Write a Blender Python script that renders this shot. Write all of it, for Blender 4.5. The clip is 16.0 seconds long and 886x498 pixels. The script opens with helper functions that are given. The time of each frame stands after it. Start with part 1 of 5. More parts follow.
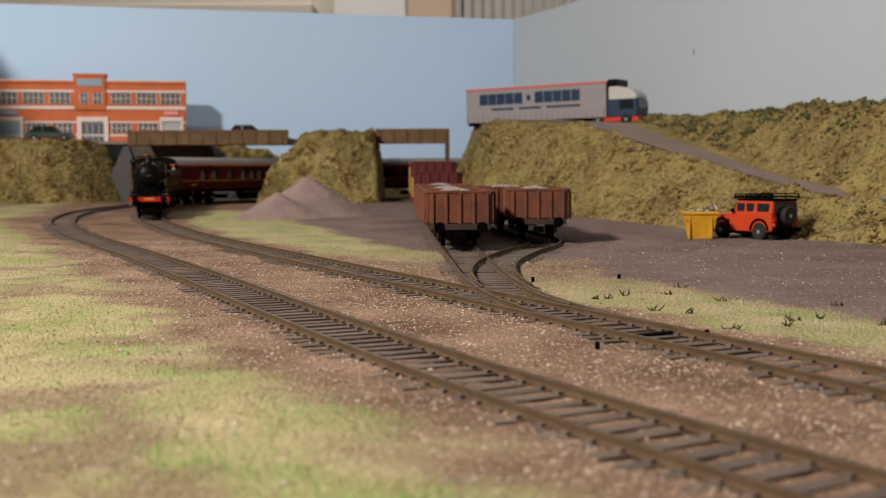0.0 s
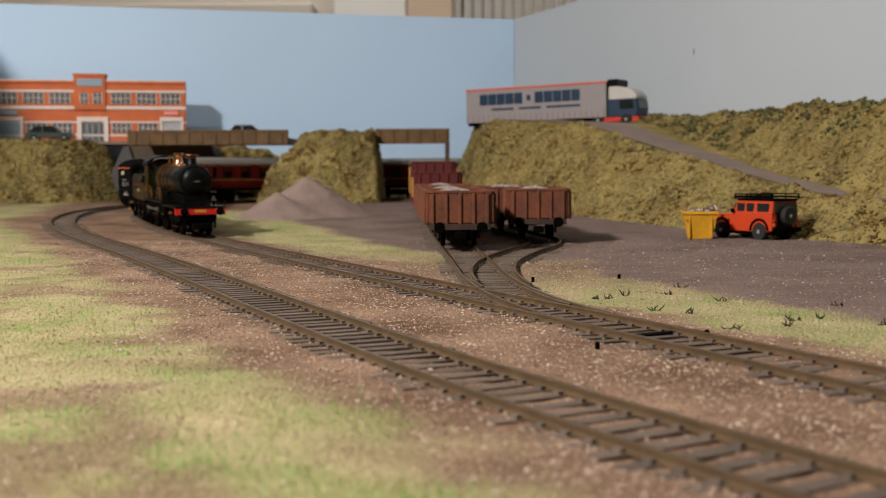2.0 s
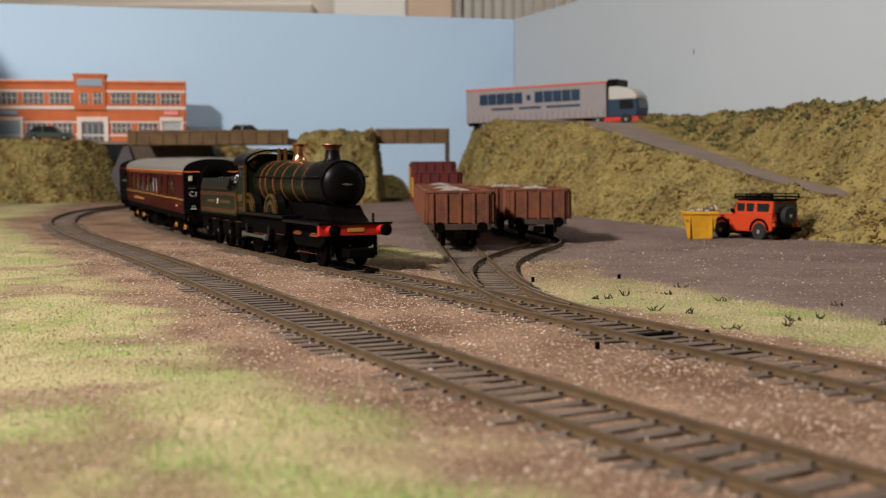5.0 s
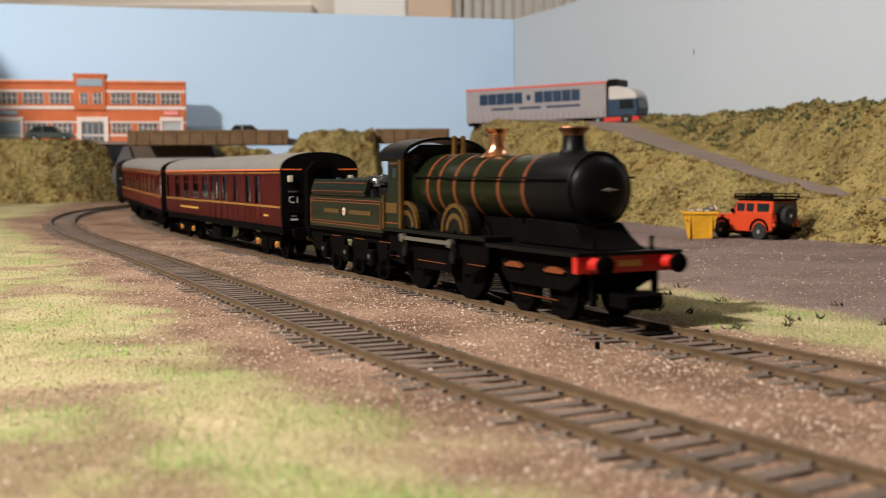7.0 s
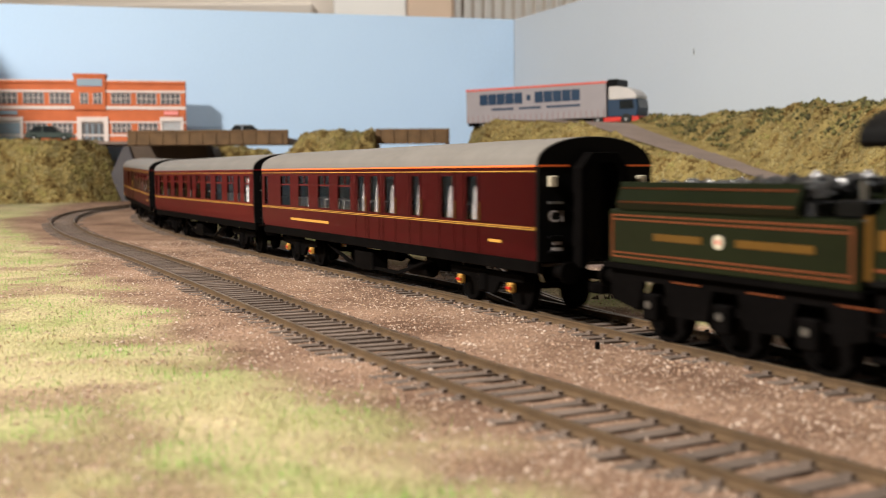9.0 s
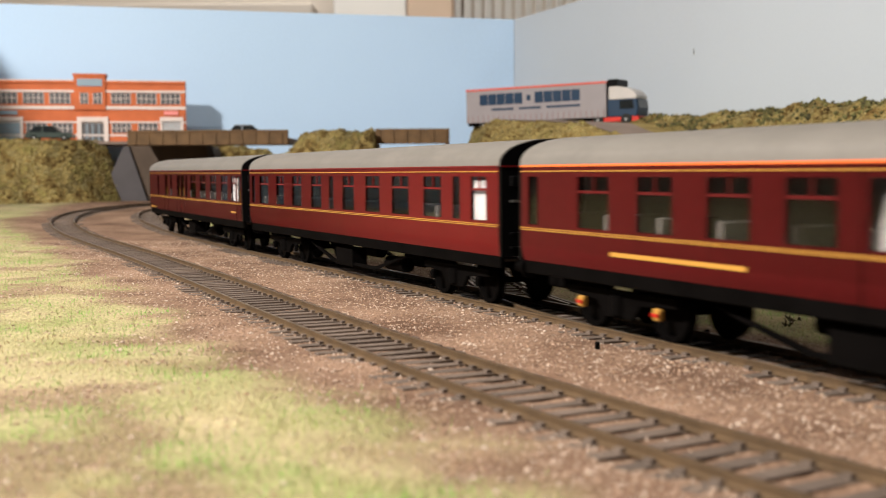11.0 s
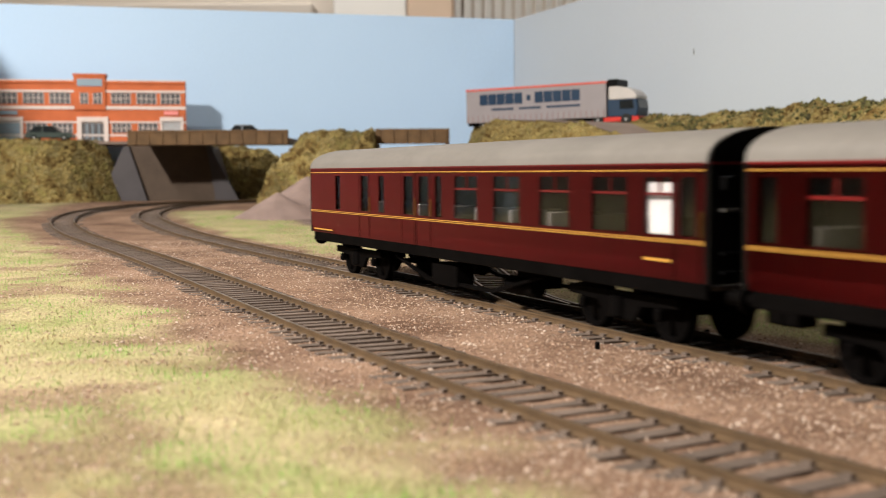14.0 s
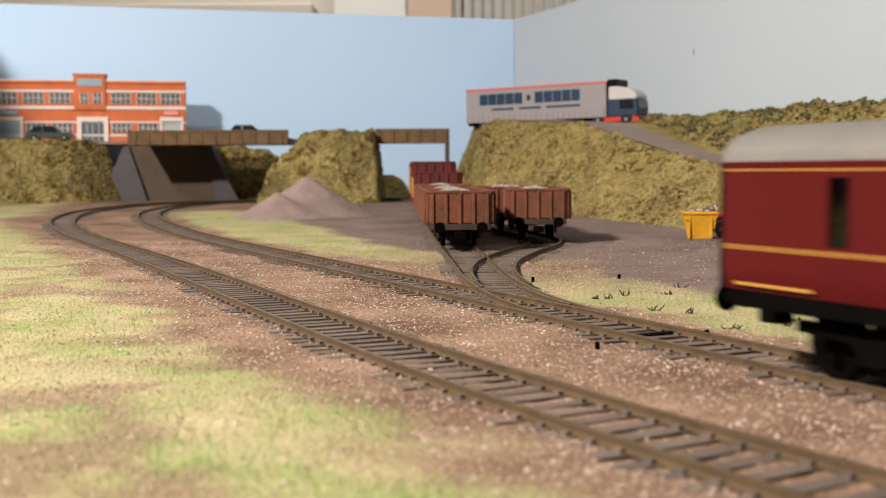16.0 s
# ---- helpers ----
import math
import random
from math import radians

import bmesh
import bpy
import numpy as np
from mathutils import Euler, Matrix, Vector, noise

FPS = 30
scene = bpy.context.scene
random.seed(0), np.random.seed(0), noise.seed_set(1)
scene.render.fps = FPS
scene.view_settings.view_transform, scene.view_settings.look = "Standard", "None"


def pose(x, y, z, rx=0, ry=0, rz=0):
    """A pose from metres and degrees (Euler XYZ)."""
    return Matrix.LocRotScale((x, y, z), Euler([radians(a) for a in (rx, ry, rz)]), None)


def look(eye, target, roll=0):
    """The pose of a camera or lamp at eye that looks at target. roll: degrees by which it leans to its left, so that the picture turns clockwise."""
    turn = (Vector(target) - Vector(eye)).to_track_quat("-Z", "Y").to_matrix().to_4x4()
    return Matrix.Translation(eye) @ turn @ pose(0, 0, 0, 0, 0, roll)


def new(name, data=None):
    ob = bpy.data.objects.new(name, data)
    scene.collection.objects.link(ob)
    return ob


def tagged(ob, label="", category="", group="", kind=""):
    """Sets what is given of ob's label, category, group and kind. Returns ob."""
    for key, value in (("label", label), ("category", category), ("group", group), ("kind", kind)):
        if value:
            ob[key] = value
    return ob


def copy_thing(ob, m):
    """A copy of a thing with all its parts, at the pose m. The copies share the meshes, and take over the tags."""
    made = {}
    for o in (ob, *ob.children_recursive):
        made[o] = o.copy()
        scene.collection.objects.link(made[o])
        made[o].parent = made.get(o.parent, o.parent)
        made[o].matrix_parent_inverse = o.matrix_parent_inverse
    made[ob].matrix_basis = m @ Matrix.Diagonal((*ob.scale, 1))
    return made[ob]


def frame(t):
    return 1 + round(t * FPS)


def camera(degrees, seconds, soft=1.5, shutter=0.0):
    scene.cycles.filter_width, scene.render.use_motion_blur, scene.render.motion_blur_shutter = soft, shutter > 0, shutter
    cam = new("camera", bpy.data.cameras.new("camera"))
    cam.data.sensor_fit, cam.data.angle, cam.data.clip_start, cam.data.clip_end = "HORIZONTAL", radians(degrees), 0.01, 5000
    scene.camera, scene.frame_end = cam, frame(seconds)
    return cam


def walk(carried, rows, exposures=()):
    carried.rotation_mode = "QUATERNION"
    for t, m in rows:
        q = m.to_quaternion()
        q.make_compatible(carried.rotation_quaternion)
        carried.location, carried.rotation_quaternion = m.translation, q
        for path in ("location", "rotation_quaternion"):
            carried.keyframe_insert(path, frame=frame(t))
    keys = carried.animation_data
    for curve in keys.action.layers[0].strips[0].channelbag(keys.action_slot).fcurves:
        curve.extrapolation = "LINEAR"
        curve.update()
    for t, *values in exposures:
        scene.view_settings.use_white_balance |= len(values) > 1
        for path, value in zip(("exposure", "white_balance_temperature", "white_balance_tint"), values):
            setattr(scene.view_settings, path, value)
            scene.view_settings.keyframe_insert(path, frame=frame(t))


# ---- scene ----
import math as _m
MM = 0.001

# ---- camera and exposure ----
cam = camera(42.82, 16.0, soft=1.0, shutter=0.6)
cam.data.dof.use_dof = True
cam.data.dof.focus_distance = 0.40
cam.data.dof.aperture_fstop = 29.0
PITCH = math.degrees(math.atan((441 - 305) / 2000))
EYE = (0.0, 0.0, 0.0395)
AIM = (0.0, 1.0, 0.0395 - math.tan(radians(PITCH)))
walk(cam, [(0.0, look(EYE, AIM, -0.3)), (16.0, look(EYE, AIM, -0.3))],
     exposures=[(0.0, -0.68), (4.0, -0.66), (6.5, -0.34), (9.0, -0.1), (11.5, -0.1), (16.0, -0.14)])

# ---- world, lights of the room and an added fill ----
world = bpy.data.worlds.new("room_world")
scene.world = world
world.use_nodes = True
world.node_tree.nodes["Background"].inputs[0].default_value = (0.9, 0.95, 1.0, 1)
world.node_tree.nodes["Background"].inputs[1].default_value = 0.25


def area_lamp(name, eye, target, sx, sy, watts, colour):
    data = bpy.data.lights.new(name, "AREA")
    data.shape, data.size, data.size_y, data.energy, data.color = "RECTANGLE", sx, sy, watts, colour
    ob = new(name, data)
    ob.matrix_world = look(eye, target)
    return ob


area_lamp("room_light_left", (-0.74, -0.16, 0.74), (-0.42, 0.24, 0.0), 0.08, 0.07, 42, (1.0, 0.935, 0.855))
area_lamp("room_light_far_left", (-0.86, 0.42, 0.95), (-0.30, 1.45, 0.08), 0.10, 0.08, 8, (1.0, 0.95, 0.88))
area_lamp("room_light_right", (1.05, 0.75, 1.2), (-0.35, 1.05, 0.0), 0.6, 0.4, 3.5, (0.95, 0.97, 1.0))
# added fill, no fitting of the room: brightens the back wall above the boards
area_lamp("room_light_back", (-0.3, 2.35, 1.4), (0.0, 3.0, 0.45), 0.8, 0.3, 11, (1.0, 0.96, 0.9))


# ---- materials ----
def mat(name, colour, rough=0.6, metal=0.0, vary=0.25, grain=900.0, patch=60.0, bump=0.0, second=None, spec=0.4, coat=0.0):
    """A procedural surface: base colour varied by coarse patches and fine grain, with bump of bump mm."""
    m = bpy.data.materials.new(name)
    m.use_nodes = True
    nt = m.node_tree
    n, ln = nt.nodes, nt.links
    bs = n["Principled BSDF"]
    bs.inputs["Roughness"].default_value = rough
    bs.inputs["Metallic"].default_value = metal
    bs.inputs["Specular IOR Level"].default_value = spec
    bs.inputs["Coat Weight"].default_value = coat
    tc = n.new("ShaderNodeTexCoord")
    a, b = n.new("ShaderNodeTexNoise"), n.new("ShaderNodeTexNoise")
    a.inputs["Scale"].default_value, b.inputs["Scale"].default_value = patch, grain
    a.inputs["Detail"].default_value, b.inputs["Detail"].default_value = 4, 3
    for t in (a, b):
        ln.new(tc.outputs["Object"], t.inputs["Vector"])
    s = second or tuple(c * (1 - vary) for c in colour)
    hi = tuple(min(1, c * (1 + vary * 0.6)) for c in colour)
    r1 = n.new("ShaderNodeValToRGB")
    r1.color_ramp.elements[0].position, r1.color_ramp.elements[1].position = 0.36, 0.64
    r1.color_ramp.elements[0].color, r1.color_ramp.elements[1].color = (*s, 1), (*colour, 1)
    ln.new(a.outputs["Fac"], r1.inputs[0])
    mx = n.new("ShaderNodeMix")
    mx.data_type = "RGBA"
    r2 = n.new("ShaderNodeValToRGB")
    r2.color_ramp.elements[0].position, r2.color_ramp.elements[1].position = 0.4, 0.75
    r2.color_ramp.elements[0].color, r2.color_ramp.elements[1].color = (0, 0, 0, 1), (0.6, 0.6, 0.6, 1)
    ln.new(b.outputs["Fac"], r2.inputs[0])
    ln.new(r2.outputs[0], mx.inputs[0])
    ln.new(r1.outputs[0], mx.inputs[6])
    mx.inputs[7].default_value = (*hi, 1)
    ln.new(mx.outputs[2], bs.inputs["Base Color"])
    if bump:
        bp = n.new("ShaderNodeBump")
        bp.inputs["Distance"].default_value = bump * MM
        bp.inputs["Strength"].default_value = 0.7
        ln.new(b.outputs["Fac"], bp.inputs["Height"])
        ln.new(bp.outputs[0], bs.inputs["Normal"])
    return m


def scatter_mat(name, stops, rough=0.9, patch=30.0, share=0.0):
    """Colour picked piece by piece, and in drifts, from a ramp of stops."""
    m = bpy.data.materials.new(name)
    m.use_nodes = True
    n, ln = m.node_tree.nodes, m.node_tree.links
    g, r = n.new("ShaderNodeNewGeometry"), n.new("ShaderNodeValToRGB")
    tc, tx, mr, mx = n.new("ShaderNodeTexCoord"), n.new("ShaderNodeTexNoise"), n.new("ShaderNodeMapRange"), n.new("ShaderNodeMix")
    tx.inputs["Scale"].default_value, tx.inputs["Detail"].default_value = patch, 3
    ln.new(tc.outputs["Object"], tx.inputs["Vector"])
    mr.inputs[1].default_value, mr.inputs[2].default_value = 0.39, 0.61
    ln.new(tx.outputs["Fac"], mr.inputs[0])
    mx.inputs[0].default_value = share
    ln.new(g.outputs["Random Per Island"], mx.inputs[2])
    ln.new(mr.outputs[0], mx.inputs[3])
    for i, c in enumerate(stops):
        e = r.color_ramp.elements[i] if i < 2 else r.color_ramp.elements.new(0.5)
        e.color = (*c, 1)
        e.position = i / len(stops)
    ln.new(mx.outputs[0], r.inputs[0])
    bs = n["Principled BSDF"]
    ln.new(r.outputs[0], bs.inputs["Base Color"])
    bs.inputs["Roughness"].default_value = rough
    bs.inputs["Specular IOR Level"].default_value = 0.2
    return m


def let_through(m, share):
    """Thin fibres: part of the light goes through them."""
    n, ln = m.node_tree.nodes, m.node_tree.links
    bs, out = n["Principled BSDF"], n["Material Output"]
    tr, mx = n.new("ShaderNodeBsdfTranslucent"), n.new("ShaderNodeMixShader")
    ln.new(bs.inputs["Base Color"].links[0].from_socket, tr.inputs["Color"])
    mx.inputs[0].default_value = share
    ln.new(bs.outputs[0], mx.inputs[1])
    ln.new(tr.outputs[0], mx.inputs[2])
    ln.new(mx.outputs[0], out.inputs["Surface"])
    return m


def foliage_mat(name, stops, patch=55.0, broad=16.0):
    """Foam and fibre scatter: hue drifts in tufts, brightness in broad drifts, a little from clump to clump."""
    m = scatter_mat(name, stops, 0.95, patch, 0.88)
    n, ln = m.node_tree.nodes, m.node_tree.links
    bs = n["Principled BSDF"]
    src = bs.inputs["Base Color"].links[0].from_socket
    tc, tx, mr, hs = n.new("ShaderNodeTexCoord"), n.new("ShaderNodeTexNoise"), n.new("ShaderNodeMapRange"), n.new("ShaderNodeHueSaturation")
    tx.inputs["Scale"].default_value, tx.inputs["Detail"].default_value = broad, 3
    ln.new(tc.outputs["Object"], tx.inputs["Vector"])
    ln.new(tx.outputs["Fac"], mr.inputs[0])
    mr.inputs[1].default_value, mr.inputs[2].default_value = 0.36, 0.64
    mr.inputs[3].default_value, mr.inputs[4].default_value = 0.62, 1.3
    ln.new(mr.outputs[0], hs.inputs["Value"])
    ln.new(src, hs.inputs["Color"])
    ln.new(hs.outputs[0], bs.inputs["Base Color"])
    return m


def object_random(m, amount):
    """Let brightness differ a little from one piece to the next."""
    n, ln = m.node_tree.nodes, m.node_tree.links
    bs = n["Principled BSDF"]
    src = bs.inputs["Base Color"].links[0].from_socket
    oi, hs, mr = n.new("ShaderNodeObjectInfo"), n.new("ShaderNodeHueSaturation"), n.new("ShaderNodeMapRange")
    mr.inputs[3].default_value, mr.inputs[4].default_value = 1 - amount, 1 + amount
    ln.new(oi.outputs["Random"], mr.inputs[0])
    ln.new(mr.outputs[0], hs.inputs["Value"])
    ln.new(src, hs.inputs["Color"])
    ln.new(hs.outputs[0], bs.inputs["Base Color"])
    return m


def ground_mat():
    """Earth-coloured scatter, mauve-grey yard and green turf, mixed by the two zone attributes of the sheet."""
    m = bpy.data.materials.new("layout_ground")
    m.use_nodes = True
    n, ln = m.node_tree.nodes, m.node_tree.links
    bs = n["Principled BSDF"]
    tc = n.new("ShaderNodeTexCoord")

    def noise_ramp(scale, detail, c0, c1, p0=0.35, p1=0.65):
        t, r = n.new("ShaderNodeTexNoise"), n.new("ShaderNodeValToRGB")
        t.inputs["Scale"].default_value, t.inputs["Detail"].default_value = scale, detail
        ln.new(tc.outputs["Object"], t.inputs["Vector"])
        ln.new(t.outputs["Fac"], r.inputs[0])
        r.color_ramp.elements[0].position, r.color_ramp.elements[1].position = p0, p1
        r.color_ramp.elements[0].color, r.color_ramp.elements[1].color = (*c0, 1), (*c1, 1)
        return t, r

    def mix(fac, a, b, kind="MIX"):
        x = n.new("ShaderNodeMix")
        x.data_type, x.blend_type = "RGBA", kind
        if isinstance(fac, float):
            x.inputs[0].default_value = fac
        else:
            ln.new(fac, x.inputs[0])
        ln.new(a, x.inputs[6])
        ln.new(b, x.inputs[7])
        return x.outputs[2]

    t1, earth = noise_ramp(28, 5, (0.125, 0.07, 0.045), (0.31, 0.20, 0.138), 0.3, 0.68)
    t2, yard = noise_ramp(22, 5, (0.15, 0.106, 0.093), (0.235, 0.172, 0.155), 0.3, 0.7)
    t3, turf = noise_ramp(30, 5, (0.30, 0.30, 0.13), (0.47, 0.39, 0.23))
    t4, speck = noise_ramp(1100, 3, (0.30, 0.27, 0.26), (1.0, 1.0, 1.0), 0.32, 0.60)
    t5, pale = noise_ramp(700, 2, (0, 0, 0), (1, 1, 1), 0.70, 0.76)
    za, zb = n.new("ShaderNodeAttribute"), n.new("ShaderNodeAttribute")
    za.attribute_name, zb.attribute_name = "yard", "turf"
    c = mix(za.outputs["Fac"], earth.outputs[0], yard.outputs[0])
    c = mix(zb.outputs["Fac"], c, turf.outputs[0])
    c = mix(0.75, c, speck.outputs[0], "MULTIPLY")
    light = n.new("ShaderNodeRGB")
    light.outputs[0].default_value = (0.55, 0.45, 0.38, 1)
    sc = n.new("ShaderNodeMath")
    sc.operation = "MULTIPLY"
    sc.inputs[1].default_value = 0.5
    ln.new(pale.outputs[0], sc.inputs[0])
    c = mix(sc.outputs[0], c, light.outputs[0])
    ln.new(c, bs.inputs["Base Color"])
    bs.inputs["Roughness"].default_value = 0.95
    bs.inputs["Specular IOR Level"].default_value = 0.15
    bp = n.new("ShaderNodeBump")
    bp.inputs["Distance"].default_value, bp.inputs["Strength"].default_value = 0.6 * MM, 0.9
    ln.new(t4.outputs["Fac"], bp.inputs["Height"])
    ln.new(bp.outputs[0], bs.inputs["Normal"])
    return m


def glass_mat(name, tint, rough=0.05):
    m = bpy.data.materials.new(name)
    m.use_nodes = True
    bs = m.node_tree.nodes["Principled BSDF"]
    bs.inputs["Base Color"].default_value = (*tint, 1)
    bs.inputs["Transmission Weight"].default_value = 1.0
    bs.inputs["Roughness"].default_value = rough
    bs.inputs["IOR"].default_value = 1.2
    return m


GROUND = ground_mat()
STONES = scatter_mat("loose_stones", [(0.17, 0.11, 0.08), (0.26, 0.16, 0.11), (0.32, 0.21, 0.15), (0.23, 0.15, 0.11), (0.38, 0.28, 0.21), (0.2, 0.13, 0.09), (0.30, 0.19, 0.12), (0.26, 0.19, 0.14), (0.13, 0.09, 0.07), (0.24, 0.16, 0.11), (0.21, 0.14, 0.10), (0.33, 0.23, 0.17), (0.50, 0.41, 0.34)])
GRASS = let_through(scatter_mat("static_grass", [(0.42, 0.27, 0.14), (0.52, 0.42, 0.25), (0.56, 0.50, 0.30), (0.42, 0.44, 0.19), (0.38, 0.44, 0.17), (0.46, 0.47, 0.22), (0.26, 0.47, 0.10), (0.18, 0.50, 0.07)], patch=34, share=0.78), 0.4)
FOLIAGE = let_through(foliage_mat("bank_foliage", [(0.09, 0.055, 0.02), (0.20, 0.125, 0.042), (0.36, 0.25, 0.095), (0.27, 0.21, 0.065), (0.48, 0.40, 0.19), (0.31, 0.29, 0.085), (0.16, 0.23, 0.04), (0.36, 0.31, 0.115), (0.15, 0.10, 0.032)], 48.0, 15.0), 0.4)
BUSH = scatter_mat("dark_bush_foliage", [(0.07, 0.07, 0.025), (0.11, 0.10, 0.04), (0.15, 0.14, 0.05), (0.05, 0.045, 0.02)])
BANK = mat("bank_turf", (0.26, 0.20, 0.075), 0.95, vary=0.35, grain=500, patch=50, bump=1.5, spec=0.1, second=(0.16, 0.11, 0.04))
ROADM = mat("model_road", (0.215, 0.165, 0.14), 0.95, vary=0.2, grain=700, patch=40, bump=0.3, spec=0.15)
RAILM = mat("rusty_rail", (0.10, 0.062, 0.032), 0.6, 0.2, vary=0.35, grain=1500, patch=150, bump=0.1)
RAILTOP = mat("worn_rail_head", (0.16, 0.115, 0.075), 0.38, 0.7, vary=0.3, grain=1500, patch=120)
SLEEPER = object_random(mat("sleeper_brown", (0.11, 0.082, 0.066), 0.85, vary=0.4, grain=1600, patch=200, bump=0.15, second=(0.085, 0.06, 0.045)), 0.25)
SKY_L = mat("sky_blue_board", (0.47, 0.63, 0.83), 0.75, vary=0.06, grain=300, patch=3, spec=0.2)
SKY_R = mat("pale_grey_sky_board", (0.46, 0.505, 0.56), 0.75, vary=0.05, grain=300, patch=3, spec=0.2)
CONC = mat("dark_abutment", (0.085, 0.06, 0.044), 0.9, vary=0.3, grain=500, patch=30, bump=0.2)
WING = mat("grey_wing_wall", (0.075, 0.068, 0.072), 0.9, vary=0.25, grain=500, patch=30, bump=0.2)
TIMBER = mat("brown_deck_girder", (0.125, 0.07, 0.03), 0.8, vary=0.4, grain=700, patch=70, bump=0.2)
MAROON = mat("coach_maroon", (0.080, 0.0056, 0.0062), 0.36, vary=0.12, grain=400, patch=30, spec=0.2)
CRIMSON = mat("coach_crimson", (0.122, 0.0058, 0.0062), 0.36, vary=0.12, grain=400, patch=30, spec=0.28)
ROOFG = mat("coach_roof_grey", (0.14, 0.128, 0.116), 0.5, vary=0.15, grain=500, patch=40)
BLACK = mat("black_underframe", (0.0026, 0.0022, 0.0021), 0.6, vary=0.4, grain=900, patch=100, spec=0.015)
SATIN = mat("satin_black_paint", (0.0028, 0.0027, 0.0029), 0.38, vary=0.2, grain=700, patch=60, spec=0.10)
YELLOW = mat("yellow_lining", (0.44, 0.22, 0.04), 0.45, vary=0.1)
ORANGE = mat("orange_lining", (0.75, 0.14, 0.03), 0.45, vary=0.1)
GREEN = mat("brunswick_green", (0.0052, 0.0072, 0.0026), 0.28, vary=0.25, grain=500, patch=50, spec=0.16)
LINING = mat("orange_boiler_band", (0.125, 0.030, 0.008), 0.45, vary=0.15)
RED = mat("buffer_beam_red", (0.40, 0.014, 0.009), 0.4, vary=0.12)
COPPER = mat("polished_copper", (0.85, 0.42, 0.22), 0.22, 1.0, vary=0.08)
DULLCOPPER = mat("tarnished_copper", (0.22, 0.10, 0.06), 0.4, 0.9, vary=0.2)
BRASS = mat("brass_beading", (0.26, 0.14, 0.04), 0.3, 0.9, vary=0.15)
STEEL = mat("dull_steel", (0.30, 0.285, 0.265), 0.38, 0.9, vary=0.15)
WHITE = mat("white_print", (0.38, 0.345, 0.335), 0.6, vary=0.06)
CURTAIN = mat("pale_curtain_cloth", (0.15, 0.13, 0.125), 0.9, vary=0.25, grain=1400, patch=300)
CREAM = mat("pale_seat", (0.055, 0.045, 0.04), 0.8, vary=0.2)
PANE = glass_mat("coach_glass", (0.82, 0.84, 0.86))
COAL = mat("coal", (0.015, 0.015, 0.016), 0.25, vary=0.5, grain=700, patch=250, bump=0.6, spec=0.8)
RUST = mat("rusty_wagon_brown", (0.14, 0.040, 0.017), 0.8, vary=0.5, grain=700, patch=140, bump=0.15, second=(0.065, 0.024, 0.014))
RUSTDK = mat("rusty_frame_brown", (0.04, 0.022, 0.015), 0.85, vary=0.4, grain=700, patch=90)
REDWAG = mat("dull_red_wagon", (0.085, 0.007, 0.006), 0.7, vary=0.3, grain=600, patch=60)
LOAD = scatter_mat("grey_stone_load", [(0.22, 0.19, 0.17), (0.30, 0.26, 0.24), (0.18, 0.155, 0.14), (0.36, 0.32, 0.29)])
HEAP = mat("spoil_grey", (0.24, 0.175, 0.155), 0.95, vary=0.25, grain=900, patch=50, bump=0.5, spec=0.15)
BRICK = mat("orange_brick_print", (0.53, 0.135, 0.05), 0.85, vary=0.2, grain=900, patch=60)
PALE = mat("pale_stone_band", (0.66, 0.56, 0.52), 0.8, vary=0.1)
WINDK = mat("dark_window_print", (0.09, 0.085, 0.09), 0.4, vary=0.3, patch=80)
BLUEGREY = mat("blue_grey_shutter", (0.25, 0.33, 0.40), 0.7, vary=0.1)
SHUTTER = mat("grey_roller_shutter", (0.42, 0.42, 0.43), 0.6, vary=0.1)
SIGNRED = mat("pink_red_sign", (0.75, 0.25, 0.23), 0.6, vary=0.1)
TRAILER = mat("off_white_trailer", (0.25, 0.225, 0.235), 0.55, vary=0.06)
STRAP = mat("faded_red_strap", (0.24, 0.15, 0.15), 0.6, vary=0.1)
LORRYBLUE = mat("lorry_blue", (0.007, 0.028, 0.065), 0.4, vary=0.12)
LAMPGLASS = mat("pale_lamp_glass", (0.45, 0.40, 0.30), 0.4, vary=0.1)
LORRYRED = mat("lorry_red", (0.55, 0.03, 0.02), 0.4, vary=0.12)
TOPRED = mat("trailer_top_red", (0.55, 0.09, 0.06), 0.5, vary=0.1)
CARORANGE = mat("orange_red_car_paint", (0.48, 0.05, 0.016), 0.3, vary=0.06, coat=0.4)
TYRE = mat("tyre_rubber", (0.014, 0.014, 0.014), 0.8, vary=0.3)
RIM = mat("silver_wheel", (0.5, 0.5, 0.5), 0.35, 0.7, vary=0.1)
CARDARK = mat("dark_green_car_paint", (0.025, 0.04, 0.035), 0.3, vary=0.1, coat=0.4)
CARGREY = mat("grey_car_paint", (0.20, 0.22, 0.25), 0.3, vary=0.1, coat=0.4)
DKGLASS = mat("dark_car_glass", (0.015, 0.018, 0.02), 0.08, vary=0.1, spec=0.6)
SKIPY = mat("yellow_skip_paint", (0.55, 0.27, 0.013), 0.5, vary=0.2, grain=600, patch=120)
RUBBLE = scatter_mat("mixed_rubble", [(0.30, 0.15, 0.10), (0.50, 0.45, 0.38), (0.12, 0.09, 0.07), (0.38, 0.28, 0.2), (0.06, 0.05, 0.05)])
WOOD = mat("dark_twig", (0.06, 0.045, 0.025), 0.9, vary=0.4, patch=200)
FAIRING = mat("off_white_cab_paint", (0.48, 0.45, 0.43), 0.5, vary=0.08)
ROOMW = mat("room_wall_paint", (0.62, 0.56, 0.50), 0.8, vary=0.04, patch=2)
ROOMWHITE = mat("white_gloss_frame", (0.80, 0.78, 0.75), 0.5, vary=0.03, patch=2)
